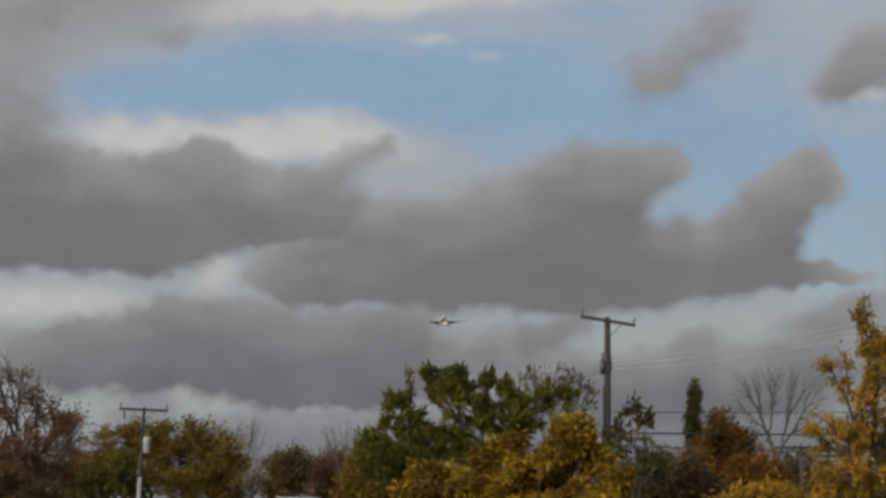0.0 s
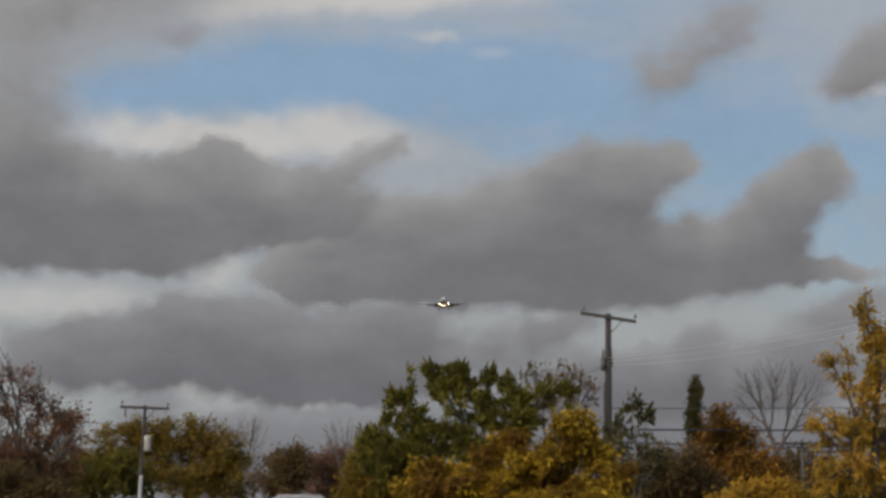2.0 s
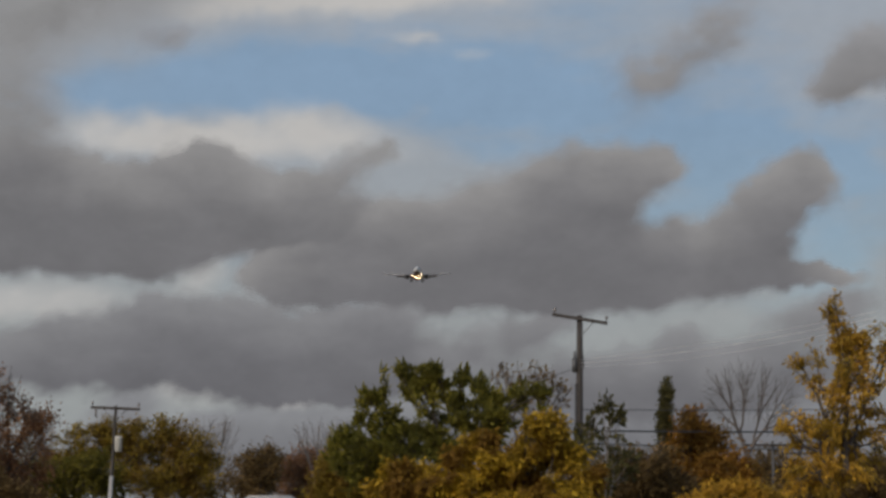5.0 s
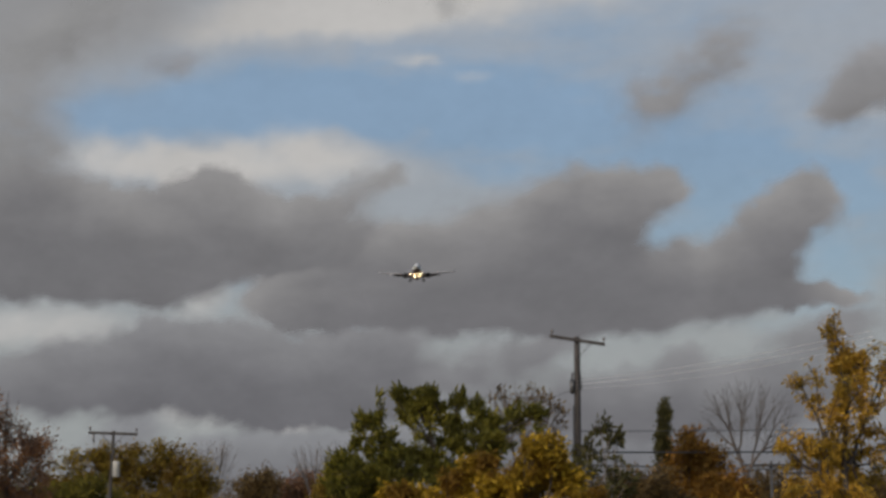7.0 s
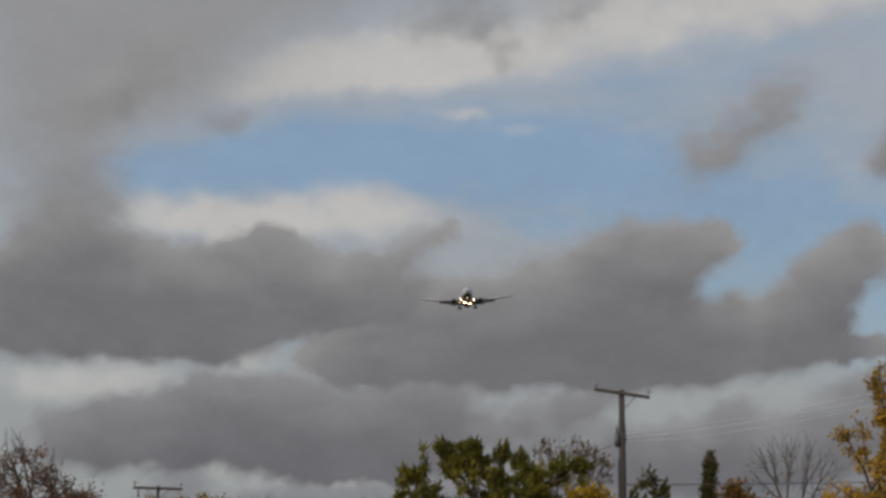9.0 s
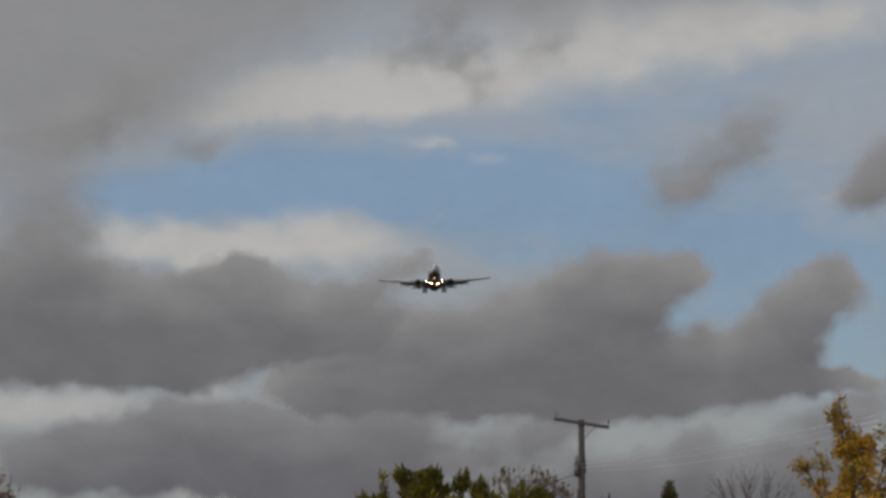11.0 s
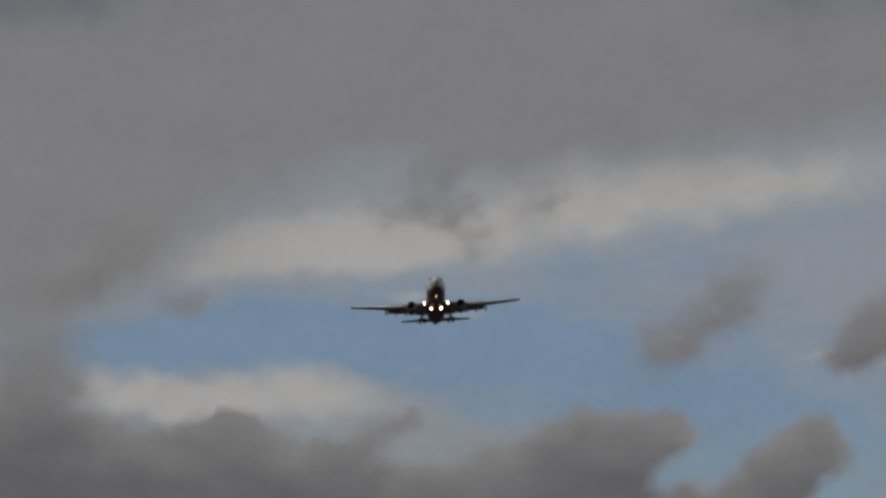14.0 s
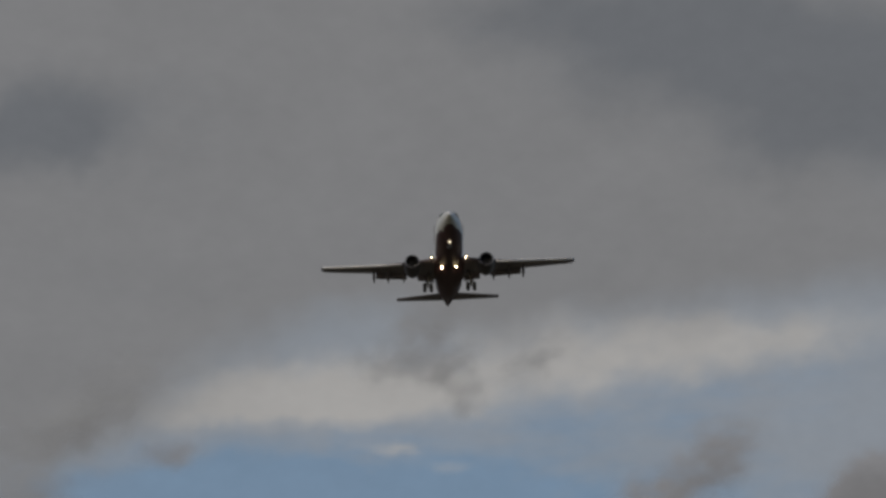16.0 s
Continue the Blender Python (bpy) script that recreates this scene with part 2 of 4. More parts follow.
def high_sky():
    m, n, l = bare("high_sky")
    em = n.new("ShaderNodeEmission")
    haze = blend(n, l, soft_step(n, l, reader(n, "rise"), 4.0, 14.0), (0.33, 0.35, 0.352), (0.35, 0.387, 0.438))
    deep = blend(n, l, soft_step(n, l, reader(n, "rise"), 5.0, 13.0), (0.31, 0.41, 0.475), (0.245, 0.355, 0.495))
    c = blend(n, l, soft_step(n, l, torn(n, l, reader(n, "blue"), 0.0045, 0.85, (1, 1, 3.5)), 0.05, 1.05), haze, deep)
    c = blend(n, l, soft_step(n, l, torn(n, l, reader(n, "white"), 0.005, 0.5, (1, 1, 2)), 0.1, 1.05), c, (0.53, 0.518, 0.505))
    c = blend(n, l, soft_step(n, l, torn(n, l, reader(n, "overcast"), 0.003, 0.22, (1, 1, 1.6)), 0.1, 1.0), c, (0.292, 0.293, 0.302))
    c = blend(n, l, soft_step(n, l, torn(n, l, reader(n, "gloom"), 0.005, 0.4, (1, 1, 1.6)), 0.1, 1.2), c, (0.205, 0.216, 0.235))
    c = mottled(n, l, mottled(n, l, c, 0.004, 0.16), 0.02, 0.10)
    l.new(c, em.inputs[0])
    l.new(em.outputs[0], n["Material Output"].inputs[0])
    return m


def cloud_stuff(name, edge, core, low, high):
    m, n, l = bare(name)
    em, tr, mx = n.new("ShaderNodeEmission"), n.new("ShaderNodeBsdfTransparent"), n.new("ShaderNodeMixShader")
    thick = torn(n, l, torn(n, l, reader(n, "thick"), 0.006, 0.26, (1, 1, 1.5)), 0.022, 0.16, (1, 1, 1.8))
    c = blend(n, l, soft_step(n, l, torn(n, l, reader(n, "depth"), 0.006, 0.15, (1, 1, 1.8)), -0.1, 1.5), edge, core)
    c = mottled(n, l, mottled(n, l, c, 0.009, 0.34), 0.04, 0.09)
    l.new(c, em.inputs[0])
    l.new(soft_step(n, l, thick, low, high), mx.inputs[0])
    l.new(tr.outputs[0], mx.inputs[1])
    l.new(em.outputs[0], mx.inputs[2])
    l.new(mx.outputs[0], n["Material Output"].inputs[0])
    return m


HIGH_BLUE = [(-4.82, 12.95, 5.28, 1.02, 3, 1.10), (-7.63, 12.39, 2.49, 0.78, 0, 0.60), (-1.33, 12.81, 3.11, 0.78, 0, 0.50), (4.20, 11.39, 4.04, 1.09, -10, 0.75), (9.60, 10.70, 3.60, 2.10, 0, 1.00), (4.50, 13.60, 5.00, 1.00, 0, 0.40), (10.80, 8.32, 2.02, 1.71, 0, 0.60), (3.42, 12.63, 3.88, 0.93, 0, 0.50), (-3.50, 6.44, 0.93, 0.28, 0, 0.30), (-2.56, 6.60, 1.55, 0.34, 0, 0.50), (-5.22, 7.82, 0.93, 0.62, 30, 0.40), (6.20, 8.89, 1.24, 0.62, 0, 0.50), (1.04, 11.42, 1.86, 0.93, 0, 0.30), (6.72, 15.40, 5.90, 0.93, 4, 0.45)]
HIGH_WHITE = [(-7.61, 11.17, 2.64, 0.59, -4, 1.00), (-4.80, 11.38, 2.17, 0.62, 0, 0.60), (-3.57, 15.00, 5.13, 0.52, 3, 0.70), (-2.60, 11.20, 2.40, 0.70, 0, 0.60), (-0.38, 13.97, 0.93, 0.20, -5, 0.60), (1.21, 13.58, 0.78, 0.22, 10, 0.50), (-3.97, 15.60, 2.95, 0.81, 0, 0.85), (7.15, 16.81, 5.75, 0.96, 4, 1.10), (0.70, 15.67, 2.64, 0.85, 0, 0.60), (3.15, 17.79, 3.11, 0.62, 10, 0.35), (-10.57, 6.57, 2.64, 0.75, 0, 0.75), (-6.30, 7.49, 0.78, 0.62, 0, 0.60), (-6.71, 4.33, 1.71, 0.47, 0, 0.60), (-3.63, 4.00, 0.85, 0.20, 0, 0.70), (6.47, 6.10, 3.42, 0.62, 8, 0.25), (11.60, 12.20, 1.24, 0.22, 2, 0.80)]
HIGH_GREY = [(-0.41, 19.38, 20.20, 1.55, 0, 0.80), (-10.82, 17.77, 5.13, 4.04, 0, 0.75), (-10.90, 14.27, 3.57, 1.86, 20, 0.50), (0.82, 22.84, 18.64, 4.35, 0, 1.00), (-8.46, 17.36, 3.88, 2.17, 0, 0.40), (0.72, 27.91, 21.75, 4.97, 0, 1.00)]
HIGH_GLOOM = [(9.59, 25.02, 6.68, 2.10, -8, 1.30), (12.77, 22.57, 3.11, 1.71, 0, 0.70), (-11.27, 22.20, 2.33, 1.40, 0, 0.80), (4.53, 26.08, 3.88, 0.93, 0, 0.40), (-11.07, 21.86, 2.49, 0.93, 10, 0.40), (-8.19, 18.50, 4.66, 0.93, 0, 0.25), (-9.00, 22.60, 4.00, 1.80, 0, 0.40)]
backdrop = sky_sheet("backdrop", 4700, (-24, 26), (-1.5, 30), 0.14, {
    "rise": lambda a, e: e,
    "blue": lambda a, e: puffs(a, e, HIGH_BLUE, 0.5, 1.6, 3.0),
    "white": lambda a, e: puffs(a, e, HIGH_WHITE, 0.45, 1.3, 17.0),
    "overcast": lambda a, e: puffs(a, e, HIGH_GREY, 0.8, 2.5, 23.0, 1.0, 0.25),
    "gloom": lambda a, e: puffs(a, e, HIGH_GLOOM, 0.8, 1.8, 29.0, 1.0, 0.5),
}, high_sky())
tagged(backdrop, "blue autumn sky behind thin white high cloud", "sky", kind="structure")

cloud_drift = []


def cloud(name, radius, rows, drift, rough, edge, core, low, high, label, mottle=0.6):
    """A bank of vapour on its own bowl: rows of puffs (azimuth, height, half-width, half-height, turn, weight), drift across and up."""
    k = len(cloud_drift)
    a0, a1 = min(r[0] - 2 * r[2] for r in rows) - 1, max(r[0] + 2 * r[2] for r in rows) + 1
    e0, e1 = max(-1.0, min(r[1] - 2 * max(r[3], r[2] * 0.4) for r in rows) - 1), max(r[1] + 2 * max(r[3], r[2] * 0.4) for r in rows) + 1

    def thick(a, e):
        rim = 1.6 * np.exp(-((np.minimum.reduce([a - a.min(), a.max() - a, np.maximum(e - e.min(), 0.0) + 9, e.max() - e])) / 0.5) ** 2)
        return puffs(a, e, rows, rough, 0.75, 7.0 * k + 2, 1.25, mottle) - rim

    def depth(a, e):
        body = overhead(puffs(a, e, rows, rough, 0.75, 7.0 * k + 2, 1.25), 0.1)
        return body + 0.55 * fractal(a / 1.6, e / 0.7, 4, 7.0 * k + 40)

    c = sky_sheet(name, radius, (a0, a1), (e0, e1), 0.1, {"thick": thick, "depth": depth}, cloud_stuff(name + "_vapour", edge, core, low, high))
    tagged(c, label, "cloud", kind="structure")
    cloud_drift.append((c, *drift))


cloud("cloud_west", 4250, [(-9.97, 9.17, 4.04, 1.43, -2, 1.20), (-6.84, 9.87, 2.02, 1.16, 0, 1.00), (-6.54, 10.72, 0.75, 0.50, 0, 0.85), (-4.79, 9.40, 1.71, 0.78, 12, 0.90), (-3.53, 10.15, 1.24, 0.56, 22, 0.85), (-2.04, 10.96, 0.75, 0.53, 20, 0.50), (-9.16, 8.16, 2.49, 0.59, 0, 0.80), (-13.28, 9.17, 2.33, 1.40, 0, 1.10), (-4.47, 8.94, 1.09, 0.39, 15, 0.40), (-2.11, 9.87, 0.78, 0.39, 30, 0.30), (-0.38, 10.30, 0.39, 0.31, 0, 0.30), (-10.48, 10.18, 1.86, 0.56, -3, 0.50), (-3.13, 9.17, 1.30, 0.53, 8, 0.60), (-11.96, 11.73, 1.79, 2.17, 0, 0.62), (-1.49, 11.08, 0.47, 0.43, 0, 0.35), (-3.52, 8.87, 0.78, 0.40, 22, 0.35)],
      (10.5, -1.9), 0.36, (0.31, 0.303, 0.303), (0.168, 0.166, 0.174), 0.2, 0.86, "broad dark grey cumulus bank with a rounded top")
cloud("cloud_central", 4300, [(-2.88, 7.77, 2.33, 0.93, 8, 1.10), (-4.14, 7.51, 1.09, 0.59, 0, 0.70), (0.25, 8.47, 2.95, 1.48, 4, 1.10), (3.40, 9.56, 2.02, 1.48, 10, 1.00), (5.15, 10.33, 1.68, 0.85, 8, 0.95), (1.82, 7.38, 4.04, 0.75, -1, 1.00), (5.42, 7.54, 3.11, 0.90, 0, 1.00), (8.25, 7.85, 2.02, 0.70, -6, 0.80), (10.28, 7.45, 1.63, 0.30, -4, 0.95), (8.74, 8.94, 1.21, 1.03, 30, 0.90), (9.71, 9.87, 1.12, 0.99, 40, 0.90), (10.44, 10.49, 0.53, 0.56, 40, 0.45), (-1.32, 9.01, 1.48, 0.59, 5, 0.60), (6.34, 10.72, 0.54, 0.47, 0, 0.45), (4.65, 8.47, 1.71, 0.78, 0, 0.50), (6.85, 8.47, 1.71, 0.70, 0, 0.60), (-2.26, 8.91, 1.55, 0.56, 4, 0.60), (-3.98, 8.04, 0.96, 0.75, 0, 0.60), (10.68, 9.71, 0.56, 0.68, 0, 0.40), (-3.44, 8.60, 0.87, 0.59, 20, 0.45), (-2.42, 9.31, 0.93, 0.47, 10, 0.40)],
      (7.6, -1.2), 0.36, (0.31, 0.303, 0.303), (0.168, 0.166, 0.175), 0.2, 0.86, "long flat-based dark grey cloud drifting")
cloud("cloud_low", 4500, [(-6.27, 5.64, 3.57, 1.06, 2, 1.20), (-6.44, 6.49, 1.79, 0.47, 0, 0.90), (-9.47, 4.91, 1.86, 0.70, 4, 1.00), (-4.10, 5.04, 3.11, 0.93, -3, 1.10), (-3.48, 4.35, 2.33, 0.39, 0, 0.80), (-1.62, 5.67, 1.86, 0.93, 8, 0.70), (-1.16, 6.45, 1.40, 0.47, 5, 0.55), (1.50, 5.52, 2.64, 0.70, 15, 0.75), (3.68, 6.44, 1.40, 0.47, 25, 0.60), (4.90, 4.42, 3.57, 0.93, 3, 0.90), (8.13, 4.62, 4.35, 0.85, 5, 1.20), (10.90, 6.34, 1.71, 0.59, 10, 0.90), (6.92, 5.79, 0.65, 0.37, 5, 0.70), (-9.80, 5.67, 1.24, 0.59, 5, 0.70), (-11.53, 5.51, 1.01, 0.47, 5, 0.60), (-10.17, 5.01, 2.02, 0.50, 3, 0.80)],
      (4.2, 0.3), 0.40, (0.265, 0.265, 0.275), (0.151, 0.150, 0.162), 0.12, 0.92, "dull grey cloud low over the trees")
cloud("cloud_base", 4600, [(-1.30, 3.36, 4.04, 0.70, 2, 0.80), (-8.07, 3.99, 1.01, 0.50, 15, 0.70), (-12.08, 4.94, 0.93, 0.47, 0, 0.50), (3.34, 3.20, 4.66, 1.09, 0, 0.90), (9.47, 3.62, 4.66, 1.09, 0, 0.90), (-5.62, 3.11, 4.04, 0.59, 0, 0.80), (0.25, 1.97, 13.98, 0.93, 0, 0.90)],
      (3.6, 0.2), 0.35, (0.27, 0.275, 0.29), (0.160, 0.161, 0.174), 0.1, 0.85, "hazy grey cloud along the horizon")
cloud("cloud_east", 4200, [(8.28, 14.61, 1.16, 0.75, 35, 0.60), (6.89, 13.67, 1.71, 0.93, 34, 0.75), (5.99, 12.82, 1.01, 0.65, 35, 0.50), (5.36, 13.05, 0.93, 0.53, 0, 0.35), (11.55, 13.19, 1.18, 0.75, 25, 1.20), (12.54, 13.25, 1.15, 0.90, 0, 0.95), (10.86, 12.70, 0.90, 0.56, 36, 0.70), (-7.59, 14.12, 0.93, 0.47, 10, 0.80)],
      (8.9, -1.3), 0.4, (0.31, 0.31, 0.325), (0.215, 0.21, 0.212), 0.04, 1.3, "torn grey wisps of cloud", 0.8)
cloud("cloud_scud", 4100, [(-1.48, 17.15, 1.37, 0.85, 30, 0.65), (-0.75, 16.53, 0.70, 0.43, 35, 0.60), (1.84, 17.05, 1.21, 0.59, 35, 0.70), (-0.12, 15.74, 0.59, 0.53, 40, 0.60), (-2.85, 16.92, 0.78, 0.54, 20, 0.35), (-10.51, 15.34, 2.10, 0.90, 38, 1.00), (-13.25, 13.48, 2.33, 1.86, 10, 0.55), (-12.41, 11.67, 1.71, 1.09, 20, 0.60), (-1.06, 18.15, 1.86, 0.62, 0, 0.60), (-8.31, 16.09, 0.62, 0.19, 30, 0.30)],
      (12.3, -1.6), 0.50, (0.305, 0.304, 0.308), (0.245, 0.243, 0.245), 0.05, 1.25, "ragged pale grey scud cloud", 1.1)

# ---- ground ----
bm = bmesh.new()
bmesh.ops.create_grid(bm, x_segments=60, y_segments=60, size=4900)
ground = part("ground", bm, GRASS)
tagged(ground, "autumn grass ground under the trees", "ground", kind="structure")


# ---- trees ----
def skeleton_of(rng, lobes, tips, trunk_top, wander):
    """Nodes and parents of a tree: the wood forks again and again towards the goals in its crown's lobes."""
    nodes, parent, ends = [np.zeros(3)], [0], []

    def stretch_to(i, goal, bow):
        a = nodes[i]
        length = np.linalg.norm(goal - a)
        k = max(1, min(7, int(length / 0.45)))
        side = rng.normal(0, 0.05 * length, 3) + np.array([0, 0, bow * length])
        for s in range(1, k + 1):
            u = s / k
            nodes.append(a + (goal - a) * u + side * 4 * u * (1 - u) + rng.normal(0, 0.012, 3) * (s < k))
            parent.append(i)
            i = len(nodes) - 1
        return i

    top = stretch_to(0, np.array([rng.normal(0, wander), rng.normal(0, wander), trunk_top]), 0)
    w = np.array([q[5] * (q[3] * q[4]) ** 0.6 for q in lobes])
    L = np.array(lobes)[rng.choice(len(lobes), tips, p=w / w.sum())]
    d = rng.normal(size=(tips, 3))
    d /= np.linalg.norm(d, axis=1)[:, None]
    r = rng.random(tips) ** 0.4
    goals = np.stack([L[:, 0] + d[:, 0] * L[:, 3] * r, L[:, 1] + d[:, 1] * L[:, 3] * 0.9 * r, L[:, 2] + d[:, 2] * L[:, 4] * r], 1)
    goals[:, 2] = np.maximum(goals[:, 2], 0.4)
    work = [(top, goals)]
    while work:
        i, G = work.pop()
        if len(G) == 1:
            ends.append(stretch_to(i, G[0], -0.03))
            continue
        D = G - nodes[i]
        D = D / np.maximum(np.linalg.norm(D, axis=1), 1e-6)[:, None] + 0.25 * (G - G.mean(0)) / max(np.std(G), 0.1)
        axis = np.linalg.svd(D - D.mean(0), full_matrices=False)[2][0]
        order = np.argsort(D @ axis)
        cut = int(np.clip(round(len(G) * rng.uniform(0.35, 0.65)), 1, len(G) - 1))
        for H in (G[order[:cut]], G[order[cut:]]):
            c = H.mean(0)
            reach = rng.uniform(0.22, 0.42) if len(H) > 6 else rng.uniform(0.35, 0.6)
            goal = nodes[i] + (c - nodes[i]) * reach
            goal[2] += 0.04 * np.linalg.norm(c - nodes[i])
            work.append((stretch_to(i, goal, 0.02), H))
    return np.array(nodes), np.array(parent), ends


def wood(nodes, parent, twig, power):
    count = np.zeros(len(nodes))
    kids = np.bincount(parent, minlength=len(nodes))
    for i in range(len(nodes) - 1, 0, -1):
        if kids[i] == 0:
            count[i] = 1
        count[parent[i]] += count[i]
    radius = twig * np.maximum(count, 1) ** power
    a, b = nodes[parent[1:]], nodes[1:]
    ra = np.minimum(radius[parent[1:]], radius[1:] * 1.35)
    ra[parent[1:] < 3] = radius[parent[1:]][parent[1:] < 3]
    rb = radius[1:]
    d = b - a
    d /= np.maximum(np.linalg.norm(d, axis=1), 1e-6)[:, None]
    ref = np.where(np.abs(d[:, 2:3]) < 0.9, np.array([[0, 0, 1.0]]), np.array([[1.0, 0, 0]]))
    s = np.cross(d, ref)
    s /= np.linalg.norm(s, axis=1)[:, None]
    t = np.cross(s, d)
    k = 5
    ang = np.arange(k) * 2 * np.pi / k
    ring = s[:, None] * np.cos(ang)[None, :, None] + t[:, None] * np.sin(ang)[None, :, None]
    V = np.concatenate([a[:, None] + ring * ra[:, None, None], b[:, None] + ring * rb[:, None, None]], 1).reshape(-1, 3)
    base = np.arange(len(a))[:, None] * 2 * k
    j = np.arange(k)
    F = np.stack([base + j, base + (j + 1) % k, base + k + (j + 1) % k, base + k + j], -1).reshape(-1, 4)
    return V, F


def leaves(rng, nodes, parent, ends, each, spread, size, droop, wind, slim):
    """Slim leaves in sprays along the outer twigs, mostly facing the sky."""
    e = np.repeat(np.array(ends), each)
    back = rng.random(len(e)) * 2.0
    up1, up2 = parent[e], parent[parent[e]]
    first = np.clip(back, 0, 1)[:, None]
    second = np.clip(back - 1, 0, 1)[:, None]
    p = nodes[e] * (1 - first) + nodes[up1] * (first - second) + nodes[up2] * second
    p = p + rng.normal(0, spread, p.shape) * np.array([1, 1, 0.8])
    run = nodes[e] - nodes[up2]
    run /= np.maximum(np.linalg.norm(run, axis=1), 1e-6)[:, None]
    axis = run * 0.9 + rng.normal(0, 0.55, p.shape) + np.array([wind, 0, -droop])
    axis /= np.linalg.norm(axis, axis=1)[:, None]
    face = np.array([0.0, -0.35, 0.9]) + rng.normal(0, 0.55, p.shape)
    side = np.cross(axis, face)
    side /= np.maximum(np.linalg.norm(side, axis=1), 1e-6)[:, None]
    up = np.cross(side, axis)
    s = size * (0.6 + 0.8 * rng.random(len(p)))[:, None]
    V = np.stack([p, p + axis * s * 0.45 + side * s * slim + up * s * 0.08, p + axis * s, p + axis * s * 0.45 - side * s * slim + up * s * 0.08], 1).reshape(-1, 3)
    i = np.arange(len(p))[:, None] * 4
    F = np.concatenate([i + np.array([[0, 1, 2]]), i + np.array([[0, 2, 3]])], 0)
    return V, F


def tree(name, place, lobes, label, seed, leaf=None, bark=BARK, tips=220, each=26, spread=0.28, size=0.2, trunk_top=2.0, twig=0.012, power=0.42,
         droop=0.3, wind=0.4, slim=0.22, category="tree", group="", bare_over=None):
    rng = np.random.default_rng(seed)
    thing = holder(name, place[0], place[1], 0, label, category, group)
    nodes, parent, ends = skeleton_of(rng, lobes, tips, trunk_top, 0.12)
    V, F = wood(nodes, parent, twig, power)
    sheet("trunk", V.tolist(), F.tolist(), bark, thing, "branching trunk", True)
    if bare_over:
        low, high = bare_over
        ends = [i for i in ends if rng.random() < (high - nodes[i][2]) / (high - low)]
    if leaf:
        V, F = leaves(rng, nodes, parent, ends, each, spread, size, droop, wind, slim)
        sheet("crown", V.tolist(), F.tolist(), leaf, thing)
    return thing


green_tree = tree("green_tree", (1.82, 70.0), [(-2.65, -0.27, 7.57, 0.53, 0.23, 0.9), (-1.99, 0.00, 7.03, 0.57, 0.38, 1.0), (-3.41, 0.32, 6.62, 0.65, 0.38, 1.0), (-4.35, -0.14, 5.29, 0.57, 0.34, 0.8), (-3.26, 0.19, 5.86, 0.76, 0.46, 1.1), (-1.36, -0.21, 7.45, 0.42, 0.42, 1.0), (-0.90, 0.00, 6.75, 0.65, 0.65, 1.3), (-0.03, 0.28, 7.38, 0.57, 0.42, 1.1), (0.67, -0.11, 6.75, 0.46, 0.49, 0.9), (1.62, 0.08, 6.75, 0.30, 0.57, 0.7), (2.28, -0.17, 6.69, 0.34, 0.61, 0.8), (0.67, 0.00, 5.99, 1.33, 0.65, 1.5), (-2.08, 0.57, 5.61, 1.14, 0.76, 1.3), (-3.97, -0.28, 4.39, 1.14, 0.95, 1.2), (-0.57, 0.47, 5.14, 1.90, 0.95, 1.7), (-3.02, -1.04, 4.67, 2.09, 0.99, 2.2)], "dark green broadleaf tree tossed by the wind", 11, LEAF_GREEN, tips=360, each=46, spread=0.07, size=0.27, trunk_top=2.2, droop=-0.6, wind=0.2, twig=0.009, slim=0.14)
tree("yellow_tree", (2.13, 58.0), [(1.42, -0.31, 4.97, 0.63, 0.50, 1.0), (1.02, 0.00, 4.35, 0.71, 0.44, 1.0), (2.03, 0.31, 4.19, 0.63, 0.47, 1.0), (2.62, -0.14, 3.57, 0.57, 0.47, 1.0), (-0.31, 0.14, 4.58, 0.57, 0.38, 1.0), (0.19, -0.35, 4.03, 0.71, 0.41, 1.0), (-0.97, 0.00, 4.19, 0.53, 0.31, 0.9), (-1.85, 0.35, 3.82, 0.69, 0.31, 1.0), (-2.69, -0.13, 3.88, 0.53, 0.28, 0.8), (-3.10, 0.13, 3.41, 0.53, 0.31, 0.8), (-2.12, -0.39, 3.35, 0.79, 0.31, 1.0), (-0.76, 0.00, 3.50, 0.94, 0.44, 1.2), (0.65, 0.55, 3.44, 1.10, 0.50, 1.4), (1.90, -0.22, 3.26, 0.86, 0.47, 1.0), (-1.26, 0.43, 2.95, 1.73, 0.39, 1.8), (1.34, -0.46, 2.87, 1.73, 0.45, 2.6)], "dense yellow autumn tree below the power pole", 12, LEAF_YELLOW, tips=560, each=80, spread=0.11, size=0.16, trunk_top=1.4, droop=0.6, slim=0.22)
tree("rust_tree", (-16.40, 80.0), [(-0.61, -0.60, 7.81, 1.19, 1.63, 1.2), (0.69, 0.00, 7.70, 0.87, 1.19, 0.9), (1.05, 0.49, 6.62, 0.98, 0.98, 1.1), (2.07, -0.20, 6.40, 0.78, 0.76, 0.8), (2.02, 0.21, 6.62, 0.82, 0.76, 0.6), (0.10, -0.87, 5.65, 1.74, 1.30, 1.0), (-2.13, 0.00, 7.59, 1.52, 1.95, 1.0), (1.84, 0.49, 5.21, 0.98, 0.98, 0.5), (-1.84, -0.43, 5.43, 1.74, 1.52, 0.8), (0.36, 0.49, 4.36, 1.95, 1.08, 2.5), (-2.22, -0.98, 3.93, 1.95, 1.19, 2.0)], "half-bare tree with dull rust-brown leaves", 13, LEAF_RUST, BARK_MID, tips=900, each=34, spread=0.16, size=0.13, trunk_top=1.8, twig=0.011, droop=-0.3, bare_over=(6.2, 9.2))
